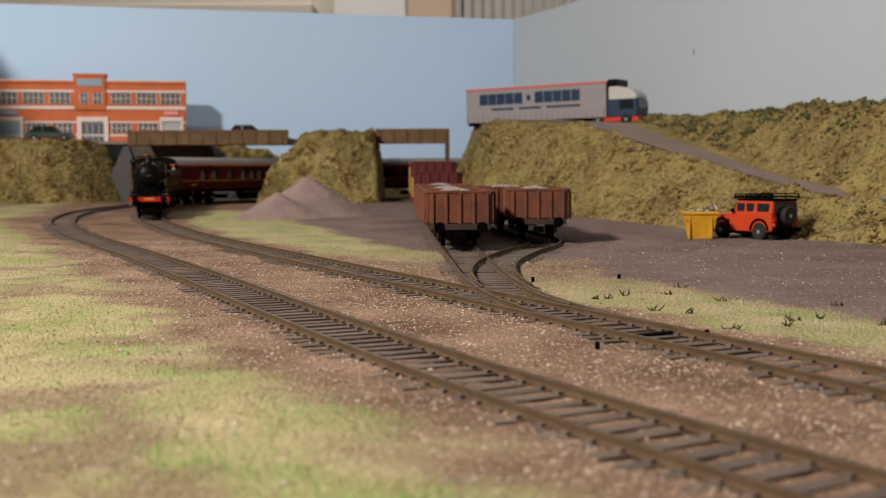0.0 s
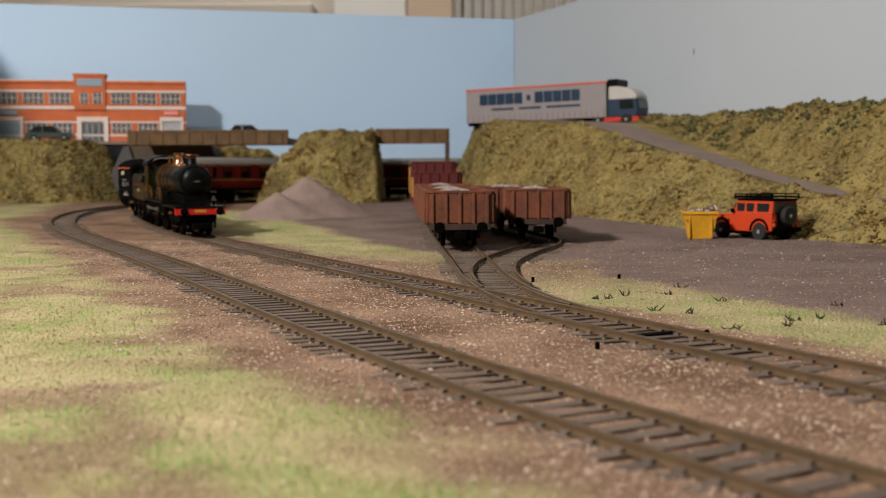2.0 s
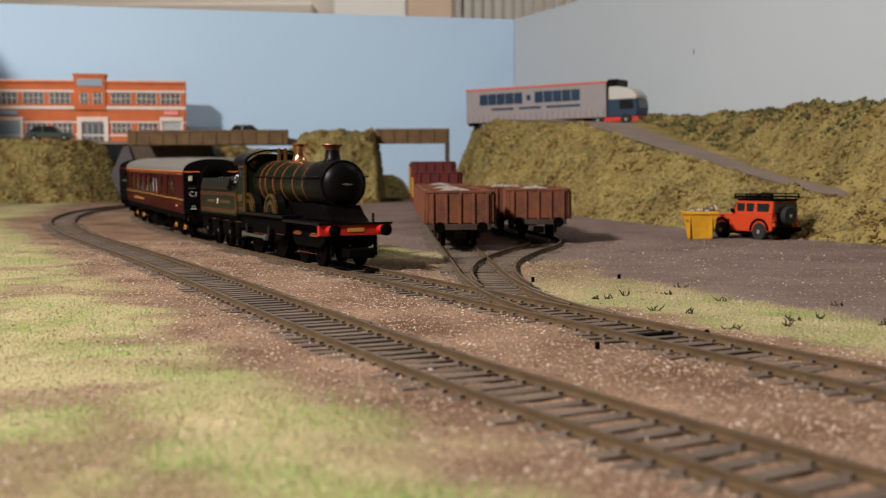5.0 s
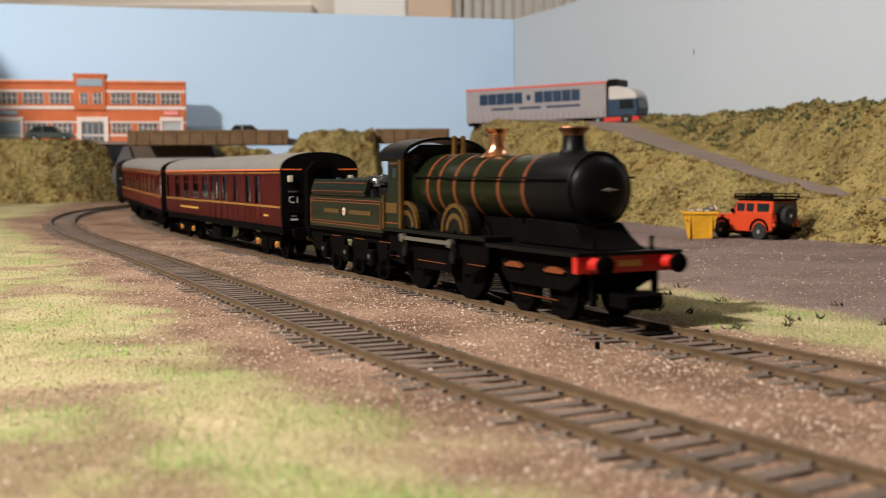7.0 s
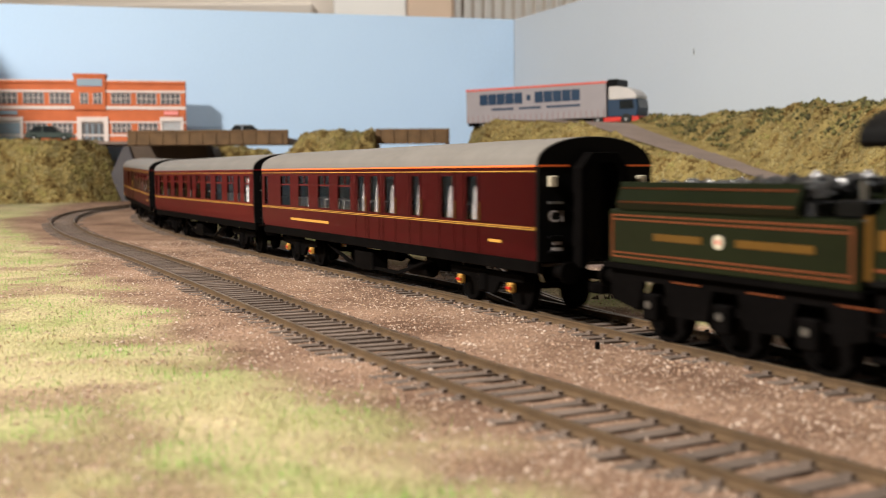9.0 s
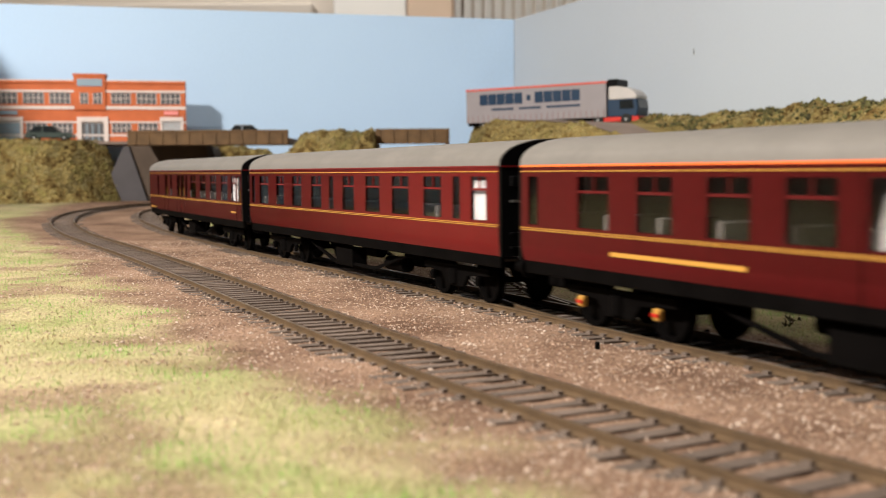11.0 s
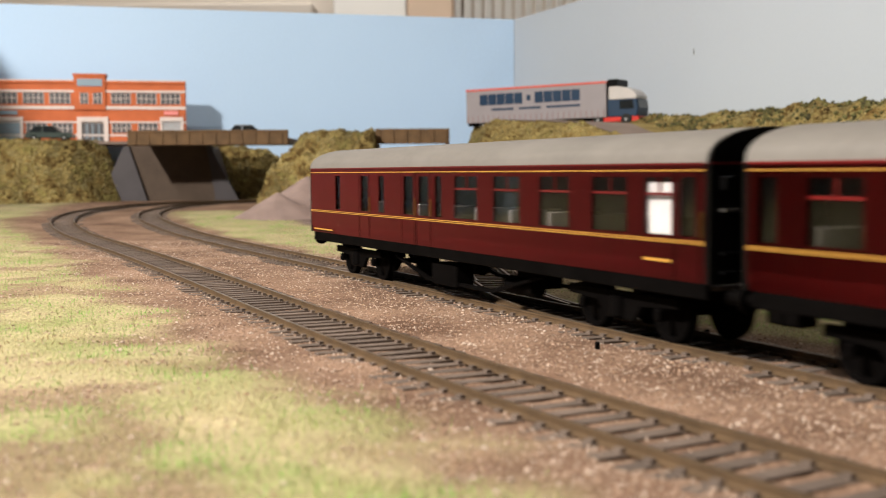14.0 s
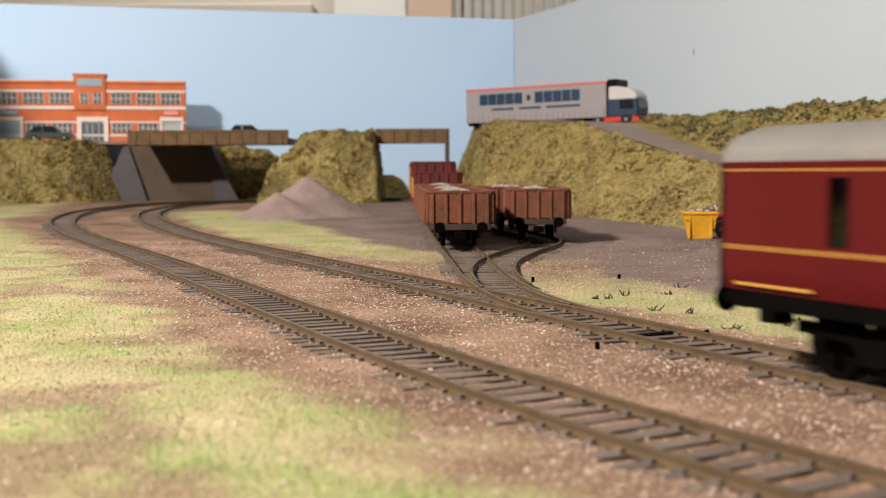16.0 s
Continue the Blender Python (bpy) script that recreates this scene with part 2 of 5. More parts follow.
ROOMTAN = mat("tan_curtain", (0.66, 0.50, 0.38), 0.8, vary=0.08, patch=6)
CARPET = mat("room_carpet", (0.22, 0.19, 0.17), 0.95, vary=0.2, patch=12)


# ---- builders, all in millimetres ----
def box(bm, x0, x1, y0, y1, z0, z1):
    v = [bm.verts.new((x, y, z)) for z in (z0, z1) for x, y in ((x0, y0), (x1, y0), (x1, y1), (x0, y1))]
    for f in ((3, 2, 1, 0), (4, 5, 6, 7), (0, 1, 5, 4), (1, 2, 6, 5), (2, 3, 7, 6), (3, 0, 4, 7)):
        bm.faces.new([v[i] for i in f])
    return bm


def cyl(bm, p0, p1, r0, r1=None, n=20):
    r1 = r0 if r1 is None else r1
    p0, p1 = Vector(p0), Vector(p1)
    q = (p1 - p0).to_track_quat("Z", "Y").to_matrix()
    rings = []
    for p, r in ((p0, r0), (p1, r1)):
        rings.append([bm.verts.new(p + q @ Vector((r * _m.cos(2 * _m.pi * i / n), r * _m.sin(2 * _m.pi * i / n), 0))) for i in range(n)])
    for i in range(n):
        bm.faces.new((rings[0][i], rings[0][(i + 1) % n], rings[1][(i + 1) % n], rings[1][i]))
    bm.faces.new(rings[0][::-1])
    bm.faces.new(rings[1])
    return bm


def lathe(bm, axis0, prof, n=24, up=(0, 0, 1)):
    """Turn a profile of (height, radius) about an axis through axis0."""
    q = Vector(up).to_track_quat("Z", "Y").to_matrix()
    rings = [[bm.verts.new(Vector(axis0) + q @ Vector((r * _m.cos(2 * _m.pi * i / n), r * _m.sin(2 * _m.pi * i / n), h))) for i in range(n)] for h, r in prof]
    for a, b in zip(rings, rings[1:]):
        for i in range(n):
            bm.faces.new((a[i], a[(i + 1) % n], b[(i + 1) % n], b[i]))
    bm.faces.new(rings[0][::-1])
    bm.faces.new(rings[-1])
    return bm


def prism(bm, poly, axis, a, b):
    """A polygon of two coordinates pushed along axis from a to b."""
    put = {"x": lambda u, v, w: (w, u, v), "y": lambda u, v, w: (u, w, v), "z": lambda u, v, w: (u, v, w)}[axis]
    r0 = [bm.verts.new(put(u, v, a)) for u, v in poly]
    r1 = [bm.verts.new(put(u, v, b)) for u, v in poly]
    n = len(poly)
    for i in range(n):
        bm.faces.new((r0[i], r0[(i + 1) % n], r1[(i + 1) % n], r1[i]))
    bm.faces.new(r0[::-1])
    bm.faces.new(r1)
    return bm


def mesh_of(name, bm, material, bevel=0.0, smooth=False):
    if bevel:
        bmesh.ops.bevel(bm, geom=bm.edges[:], offset=bevel, segments=1, affect="EDGES")
    bmesh.ops.recalc_face_normals(bm, faces=bm.faces[:])
    for v in bm.verts:
        v.co *= MM
    me = bpy.data.meshes.new(name)
    bm.to_mesh(me)
    bm.free()
    me.materials.append(material)
    if smooth:
        me.polygons.foreach_set("use_smooth", [True] * len(me.polygons))
        me.set_sharp_from_angle(angle=radians(38))
    return me


def part(name, bm, material, parent, label="", bevel=0.0, smooth=False):
    ob = new(name, mesh_of(name, bm, material, bevel, smooth))
    ob.parent = parent
    if label:
        ob["label"] = label
    return ob


def again(ob, m):
    """The same part once more at another pose, sharing its mesh."""
    o = new(ob.name.split(".")[0], ob.data)
    o.parent, o.matrix_basis = ob.parent, m
    if "label" in ob:
        o["label"] = ob["label"]
    return o


def thing(name, label, category, m=None, group="", kind=""):
    ob = new(name)
    ob.empty_display_size = 0.01
    ob.matrix_basis = m or Matrix()
    return tagged(ob, label, category, group, kind)


def mm(x, y, z, rz=0.0, rx=0.0, ry=0.0):
    return pose(x * MM, y * MM, z * MM, rx, ry, rz)


def solid(name, bm, material, label="", category="", kind="structure", bevel=0.0, smooth=False, m=None):
    ob = new(name, mesh_of(name, bm, material, bevel, smooth))
    if m:
        ob.matrix_basis = m
    return tagged(ob, label, category, "", kind)


def raw(name, verts, faces, material, smooth=False):
    """A mesh from arrays in millimetres."""
    me = bpy.data.meshes.new(name)
    me.from_pydata((np.asarray(verts) * MM).tolist(), [], faces if isinstance(faces, list) else faces.tolist())
    me.materials.append(material)
    if smooth:
        me.polygons.foreach_set("use_smooth", [True] * len(me.polygons))
    me.update()
    return new(name, me)


RNG = np.random.default_rng(7)


def fbm(x, y, scale, seed=0.0):
    """Smooth noise in -1..1 at arrays of places, features about scale mm across."""
    return np.array([noise.fractal((a / scale + seed, b / scale - seed, seed), 0.6, 2.0, 3) for a, b in zip(np.ravel(x), np.ravel(y))]).reshape(np.shape(x))


def lumps(pos, size, squash=0.8):
    """Small uneven eight-sided lumps at the places given."""
    n = len(pos)
    base = np.array([(1, 0, 0), (0, 1, 0), (-1, 0, 0), (0, -1, 0), (0, 0, 1), (0, 0, -1.0)])
    v = base[None] * RNG.uniform(0.6, 1.25, (n, 6, 1)) + RNG.uniform(-0.25, 0.25, (n, 6, 3))
    a = RNG.uniform(0, 6.28, n)
    c, s = np.cos(a)[:, None], np.sin(a)[:, None]
    v = np.stack([v[..., 0] * c - v[..., 1] * s, v[..., 0] * s + v[..., 1] * c, v[..., 2] * squash], -1)
    v = v * np.asarray(size)[:, None, None] + np.asarray(pos)[:, None]
    tri = np.array([(0, 1, 4), (1, 2, 4), (2, 3, 4), (3, 0, 4), (1, 0, 5), (2, 1, 5), (3, 2, 5), (0, 3, 5)])
    f = (tri[None] + 6 * np.arange(n)[:, None, None]).reshape(-1, 3)
    return v.reshape(-1, 3), f


def blades(pos, length, width, lean=0.7):
    """Thin pointed blades standing and leaning at the places given."""
    n = len(pos)
    a, b = RNG.uniform(0, 6.28, n), RNG.uniform(0, 6.28, n)
    side = np.stack([np.cos(a), np.sin(a), np.zeros(n)], -1) * np.asarray(width)[:, None]
    tilt = RNG.uniform(0, lean, n)
    top = np.stack([np.cos(b) * np.sin(tilt), np.sin(b) * np.sin(tilt), np.cos(tilt)], -1) * np.asarray(length)[:, None]
    p = np.asarray(pos)
    v = np.stack([p - side, p + side, p + top], 1).reshape(-1, 3)
    return v, np.arange(3 * n).reshape(-1, 3)


# ---- plan of the layout: lines of track, heights ----
def ramp(y):
    """The board climbs gently towards the bridges."""
    return np.interp(y, [740, 1220], [0, 8])


class Line:
    """A track centre line: a start and headings in degrees at lengths along it."""

    def __init__(self, x, y, knots, lo, hi):
        self.s = np.arange(lo, hi + 1, 1.0)
        k = np.array(knots)
        self.th = np.radians(np.interp(self.s, k[:, 0], k[:, 1]))
        self.x, self.y = np.cumsum(np.cos(self.th)), np.cumsum(np.sin(self.th))
        i = int(-lo)
        self.x += x - self.x[i]
        self.y += y - self.y[i]

    def at(self, s, off=0.0):
        x, y, th = (np.interp(s, self.s, a) for a in (self.x, self.y, self.th))
        x, y = x - np.sin(th) * off, y + np.cos(th) * off
        return x, y, ramp(y), th

    def near(self, px, py):
        """Distance of places from the line."""
        q = np.stack([self.x[::12], self.y[::12]], -1)
        p = np.stack([np.ravel(px), np.ravel(py)], -1)
        d = np.full(len(p), 1e9)
        for a in q:
            d = np.minimum(d, np.hypot(p[:, 0] - a[0], p[:, 1] - a[1]))
        return d.reshape(np.shape(px))


MAIN = Line(44.3, 297.1, [(-1400, 115.45), (300, 115.45), (390, 114.6), (520, 113.7), (650, 111.1), (780, 102.7),
                          (910, 86), (1040, 61.1), (1170, 32.2), (1300, 7), (1360, 0), (1660, -75), (2300, -75)], -1400, 2300)
FRONT = Line(48.3, 145.7, [(-500, 124), (0, 121), (130, 115.3), (260, 113.8), (390, 114.8), (520, 116.1), (650, 115.7), (780, 111.7),
                           (910, 102.6), (1040, 87.6), (1170, 67.3), (1300, 43.7), (1430, 21.8), (1560, 9.8)], -300, 1650)
SIDING = Line(57.2, 270.0, [(0, 115.45), (20, 114.6), (120, 97.4), (190, 92.7), (1000, 92.7)], 0, 1080)
SPUR = Line(22.5, 400.0, [(0, 96), (60, 88), (130, 78), (200, 72), (240, 80), (280, 90), (330, 100), (560, 102)], 0, 560)


def smooth(a, b, x):
    t = np.clip((x - a) / (b - a), 0, 1)
    return t * t * (3 - 2 * t)


def zones(x, y):
    """How far each place is yard and how far it is turf."""
    w = fbm(x, y, 55, 3.1) * 22 + fbm(x, y, 16, 7.7) * 8
    dm, df = MAIN.near(x, y), FRONT.near(x, y)
    side = (x - np.interp(y, MAIN.y[900:2200], MAIN.x[900:2200]))
    # yard: right of the main line, beyond the verge
    yl = np.interp(y, [250, 330, 390, 450, 520, 600, 700, 800, 930, 1100], [130, 112, 80, 62, 60, -25, -52, -88, -130, -150])
    yard = smooth(-9, 9, x - yl + w * 0.5) * smooth(18, 34, dm)
    # turf: verge between line and yard, and the near side of the front line
    verge = smooth(20, 34, dm + w * 0.5) * smooth(10, -8, x - yl + w * 0.4) * (side > 0)
    gap = np.exp(-((y - 480) / 75) ** 2)
    verge = verge * (1 - 0.9 * gap) * (y < 1080)
    fx = np.interp(y, [100, 135, 199, 236, 312, 558, 909, 1300], [26, 12, -6, -38, -74, -184, -352, -420])
    fturf = smooth(-6, 16, fx - x + w * 0.7)
    fturf = fturf * (0.35 + 0.65 * smooth(-0.25, 0.12, fbm(x, y, 42, 5.0) + 0.22 - 0.7 * np.exp(-((x + 84) ** 2 + (y - 212) ** 2) / 20 ** 2) - 0.8 * np.exp(-((x + 72) ** 2 + (y - 150) ** 2) / 20 ** 2)))
    return yard, np.clip(np.maximum(verge, fturf), 0, 1)


def ground_z(x, y):
    d = np.minimum.reduce([MAIN.near(x, y), FRONT.near(x, y), SIDING.near(x, y), SPUR.near(x, y)])
    return ramp(y) - 2.62 + (0.35 * smooth(340, 190, y)) * smooth(12, 8, d) + 0.5 * smooth(8.6, 12.0, d) + 0.3 * smooth(15, 34, d) + fbm(x, y, 30, 1.3) * 0.5 + fbm(x, y, 6, 2.2) * 0.3


def grid_faces(nu, nv):
    i = np.arange(nu * nv).reshape(nu, nv)
    return np.stack([i[:-1, :-1], i[1:, :-1], i[1:, 1:], i[:-1, 1:]], -1).reshape(-1, 4)


# ---- ground sheet ----
def build_ground():
    xs = np.concatenate([np.arange(-1180, -560, 62), np.arange(-560, -230, 15), np.arange(-230, 240, 4.0), np.arange(240, 460, 15), np.arange(460, 900, 60)])
    ys = np.concatenate([np.arange(-700, 60, 95), np.arange(60, 420, 3.2), np.arange(420, 760, 5), np.arange(760, 1720, 14)])
    gx, gy = np.meshgrid(xs, ys, indexing="ij")
    z = ground_z(gx, gy)
    ob = raw("ground", np.stack([gx, gy, z], -1).reshape(-1, 3), grid_faces(*gx.shape), GROUND, True)
    yard, turf = zones(gx, gy)
    for nm, v in (("yard", yard), ("turf", turf)):
        ob.data.attributes.new(nm, "FLOAT", "POINT").data.foreach_set("value", np.ravel(v).astype(np.float32))
    return tagged(ob, "brown earth and fine ballast scatter on the layout board", "ground", "", "structure")


# ---- tracks ----
RAIL_PROF = [(-0.95, -1.95), (0.95, -1.95), (0.95, -1.7), (0.28, -1.4), (0.28, -0.7), (0.5, -0.5), (0.5, -0.06), (-0.5, -0.06), (-0.5, -0.5), (-0.28, -0.7), (-0.28, -1.4), (-0.95, -1.7)]


def sweep(centre, prof, closed=True):
    """A profile drawn along places (x, y, z, heading)."""
    c = np.array(centre)
    n, k = len(c), len(prof)
    pr = np.array(prof)
    nx, ny = -np.sin(c[:, 3]), np.cos(c[:, 3])
    v = np.stack([c[:, None, 0] + nx[:, None] * pr[None, :, 0], c[:, None, 1] + ny[:, None] * pr[None, :, 0], c[:, None, 2] + pr[None, :, 1]], -1).reshape(-1, 3)
    f = []
    for i in range(n - 1):
        for j in range(k):
            a, b = i * k + j, i * k + (j + 1) % k
            f.append((a, b, b + k, a + k))
    f.append(tuple(range(k))[::-1])
    f.append(tuple(range((n - 1) * k, n * k)))
    return v, f


def rail(parent, line, s0, s1, off, name="rail"):
    ss = np.linspace(s0, s1, max(2, int(abs(s1 - s0) / 8) + 1))
    c = np.stack(line.at(ss, off), -1)
    v, f = sweep(c, RAIL_PROF)
    ob = raw(name, v, f, RAILM)
    ob.parent = parent
    tv, tf = sweep(c, [(-0.47, -0.06), (0.47, -0.06), (0.36, 0.02), (-0.36, 0.02)])
    top = raw("rail_head", tv, tf, RAILTOP)
    top.parent = ob
    return ob


def sleeper_mesh(length):
    bm = bmesh.new()
    box(bm, -1.75, 1.75, -length / 2, length / 2, -3.6, -1.96)
    for s in (-1, 1):
        for o in (-1.35, 1.35):
            box(bm, -0.9, 0.9, s * 8.8 + o - 0.55, s * 8.8 + o + 0.55, -1.96, -1.3)
    bmesh.ops.recalc_face_normals(bm, faces=bm.faces[:])
    for v in bm.verts:
        v.co *= MM
    me = bpy.data.meshes.new("sleeper")
    bm.to_mesh(me)
    bm.free()
    me.materials.append(SLEEPER)
    return me


def sleepers(parent, line, s0, s1, me, step=6.7):
    for s in np.arange(s0, s1, step):
        x, y, z, th = line.at(s)
        ob = new("sleeper", me)
        ob.parent = parent
        ob.matrix_basis = mm(x + random.uniform(-.3, .3), y + random.uniform(-.3, .3), z + random.uniform(-0.15, 0.1), math.degrees(th) + random.uniform(-1.6, 1.6))


def build_tracks():
    me = sleeper_mesh(31)
    t = thing("railway_track", "rusty model railway track with brown sleepers bedded in ballast", "track", kind="structure")
    for o in (-8.85, 8.85):
        rail(t, FRONT, -260, 1640, o)
    sleepers(t, FRONT, -120, 1300, me)
    t = thing("railway_track", "rusty model railway main track with check rails and a turnout", "track", kind="structure")
    rail(t, MAIN, -700, 2200, 8.85)
    rail(t, MAIN, -700, -22, -8.85)
    rail(t, MAIN, -20, 2200, -8.85)
    rail(t, MAIN, 55, 130, 6.9, "check_rail")
    sleepers(t, MAIN, -320, 1330, me)
    bm = bmesh.new()
    box(bm, -9, 9, -1.6, 1.6, -2.2, -1.3)
    pl = part("point_tie_bar", bm, BLACK, t, "black plastic tie bar", 0.3)
    x, y, z, th = MAIN.at(-16)
    pl.matrix_basis = mm(x, y, z, math.degrees(th) + 90)
    t = thing("siding_track", "rusty siding track leaving the main line at a turnout", "track", kind="structure")
    rail(t, SIDING, 22, 1080, 8.85)
    rail(t, SIDING, 0, 1080, -8.85)
    rail(t, SIDING, 70, 125, -6.9, "check_rail")
    rail(t, SIDING, 128, 150, 6.8, "wing_rail")
    sleepers(t, SIDING, 105, 700, me)
    t = thing("spur_track", "curved rusty spur track beside the siding", "track", kind="structure")
    rail(t, SPUR, 12, 550, 8.85)
    rail(t, SPUR, 0, 550, -8.85)
    sleepers(t, SPUR, 90, 430, me)


# ---- banks ----
def bank_patch(name, base, width, crest, road, far, label, nu, nv, reach):
    """A bank that rises from a base line to a crest, carries a roadway and a second slope behind it."""
    b = np.array(base, float)
    u = np.concatenate([[0], np.cumsum(np.hypot(*np.diff(b, axis=0).T))])
    uu = np.linspace(0, u[-1], nu)
    bx, by = np.interp(uu, u, b[:, 0]), np.interp(uu, u, b[:, 1])
    k = 9
    pad = np.ones(k) / k
    bx, by = (np.convolve(np.pad(a, k // 2, mode="reflect", reflect_type="odd"), pad, "valid") for a in (bx, by))
    tx, ty = np.gradient(bx), np.gradient(by)
    ln = np.hypot(tx, ty)
    nx, ny = -ty / ln, tx / ln
    e = np.concatenate([np.linspace(-6, 0, 3)[:-1], np.linspace(0, 1, nv) ** 1.25 * reach])
    w, c, r, fz = (np.interp(uu, u, a)[:, None] for a in (width, crest, road, far))
    E = np.repeat(e[None], nu, 0)
    X, Y = bx[:, None] + nx[:, None] * E, by[:, None] + ny[:, None] * E
    slope = np.clip(E / w, 0, 1)
    slope = slope ** 0.75 * 0.6 + smooth(0, 1, slope) * 0.4
    z = c * slope + (fz - c) * smooth(0, 1, (E - w - r) / 55)
    on_road = smooth(-3, 3, E - w) * smooth(3, -3, E - w - r)
    lump = fbm(X, Y, 30, 4.0) * 9 + fbm(X, Y, 13, 8.0) * 4.0
    lift = smooth(0, 12, E) * (1 - on_road)
    Z = ramp(Y) - 4 + z + lump * lift * np.where(E > w + r + 70, 0.5, 1.0)
    ob = raw(name, np.stack([X, Y, Z], -1).reshape(-1, 3), grid_faces(nu, len(e)), BANK, True)
    tagged(ob, label, "embankment", "", "structure")
    return X, Y, Z, on_road, E, w


def dress(name, X, Y, Z, keep, count, size, material, label):
    """Clumps of foam scatter over a bank."""
    nu, nv = X.shape
    k = np.clip(keep[:-1, :-1], 0, None)
    a = np.hypot(X[1:, :-1] - X[:-1, :-1], Y[1:, :-1] - Y[:-1, :-1]) * np.hypot(np.hypot(X[:-1, 1:] - X[:-1, :-1], Y[:-1, 1:] - Y[:-1, :-1]), Z[:-1, 1:] - Z[:-1, :-1])
    p = np.ravel(k * a)
    idx = RNG.choice(len(p), count, p=p / p.sum())
    i, j = idx // (nv - 1), idx % (nv - 1)
    fu, fv = RNG.uniform(0, 1, count), RNG.uniform(0, 1, count)

    def pick(A):
        return (A[i, j] * (1 - fu) + A[i + 1, j] * fu) * (1 - fv) + (A[i, j + 1] * (1 - fu) + A[i + 1, j + 1] * fu) * fv
    pos = np.stack([pick(X), pick(Y), pick(Z) + RNG.uniform(-0.5, 0.5, count)], -1)
    v, f = lumps(pos, RNG.uniform(*size, count) * RNG.choice([0.9, 1.1, 1.4], count))
    return tagged(raw(name, v, f, material, True), label, "foliage", "", "stuff")


def build_banks():
    # long bank with the lorry road
    X, Y, Z, road, E, w = bank_patch("bank_yard", [(500, -40), (400, 150), (320, 330), (268, 480), (240, 590), (220, 672), (188, 716), (166, 795), (127, 920), (70, 1045), (14, 1190), (6, 1300)][::-1],
                                     [30, 30, 30, 32, 34, 44, 55, 62, 68, 66, 52, 34][::-1], [2, 2, 4, 12, 19, 25, 29, 36, 55, 83, 90, 90][::-1],
                                     [28, 28, 28, 28, 28, 28, 28, 32, 42, 80, 140, 140][::-1], [70, 75, 80, 86, 90, 92, 90, 90, 92, 89, 90, 90][::-1],
                                     "steep bank of dry green and straw foam scatter", 150, 60, 330)
    dress("bank_scatter", X, Y, Z, (1 - road) * (E > -2) * (E < w + 150), 70000, (0.5, 1.5), FOLIAGE, "straw and olive foam scatter on the bank")
    crest = (1 - road) * (Z > 60) * smooth(0.0, 0.25, fbm(X, Y, 20, 9.0)) * (E > w + 30) * (E < w + 190)
    dress("bush_scatter", X, Y, Z + 1.5, crest, 5200, (0.9, 2.3), BUSH, "dark green bushy scatter along the bank top")
    # road strip
    b = []
    for i in range(len(E)):
        r = np.interp(i, [0, 24, 38, 50, 149], [60, 60, 46, 30, 27])
        for q in np.linspace(0, 1, 7):
            e = w[i, 0] + 3 + (r - 6) * q
            b.append((np.interp(e, E[i], X[i]), np.interp(e, E[i], Y[i]), np.interp(e, E[i], Z[i]) + 0.9))
    ob = raw("lane", b, grid_faces(len(E), 7), ROADM, True)
    tagged(ob, "narrow grey-brown gravel lane climbing the bank", "lane", "", "structure")
    # bank below the factory
    X, Y, Z, road, E, w = bank_patch("bank_factory", [(-394, 1400), (-402, 1352), (-430, 1318), (-500, 1262), (-640, 1215), (-820, 1190)][::-1], [62, 62, 60, 50, 40, 26], [76] * 6, [200] * 6, [76] * 6,
                                     "bank of straw and green foam scatter below the factory", 60, 30, 260)
    dress("bank_scatter", X, Y, Z, (1 - road) * (E < w + 6), 14000, (0.8, 2.0), FOLIAGE, "straw and olive foam scatter on the bank")
    # island between the bridges
    g = np.meshgrid(np.linspace(-205, -70, 40), np.linspace(1225, 1372, 40), indexing="ij")
    e = np.minimum.reduce([(g[0] + 205) / np.interp(g[1], [1225, 1372], [52, 46]), (-70 - g[0]) / 7, (g[1] - 1225) / 44, (1372 - g[1]) / 14])
    z = ramp(g[1]) - 4 + 80 * np.clip(e + fbm(g[0], g[1], 26, 3.3) * 0.16, 0, 1) ** 0.8 + (fbm(g[0], g[1], 22, 6.0) * 7 + fbm(g[0], g[1], 8, 2.0) * 2) * np.clip(e * 3, 0, 1)
    ob = raw("bank_island", np.stack([*g, z], -1).reshape(-1, 3), grid_faces(40, 40), BANK, True)
    tagged(ob, "grassy bank between the two bridges", "embankment", "", "structure")
    dress("bank_scatter", *g, z, np.ones_like(z), 14000, (0.7, 1.8), FOLIAGE, "straw and olive foam scatter on the bank")
    # slope behind the wide bridge
    g = np.meshgrid(np.linspace(-300, -168, 30), np.linspace(1440, 1520, 20), indexing="ij")
    z = ramp(g[1]) - 4 + np.interp(g[0], [-300, -235, -200, -168], [72, 64, 40, 8]) * smooth(1440, 1475, g[1]) + fbm(g[0], g[1], 16, 6.5) * 4
    ob = raw("bank_rear", np.stack([*g, z], -1).reshape(-1, 3), grid_faces(30, 20), BANK, True)
    tagged(ob, "grassy slope behind the wide bridge", "embankment", "", "structure")
    dress("bank_scatter", *g, z, np.ones_like(z), 2200, (1.0, 2.6), FOLIAGE, "straw and olive foam scatter on the slope")
    # low verge beyond the narrow bridge
    g = np.meshgrid(np.linspace(-120, -36, 24), np.linspace(1450, 1530, 20), indexing="ij")
    z = ramp(g[1]) - 4 + 29 * smooth(1450, 1480, g[1]) * smooth(-36, -62, g[0]) + fbm(g[0], g[1], 16, 2.5) * 3
    ob = raw("bank_verge", np.stack([*g, z], -1).reshape(-1, 3), grid_faces(24, 20), BANK, True)
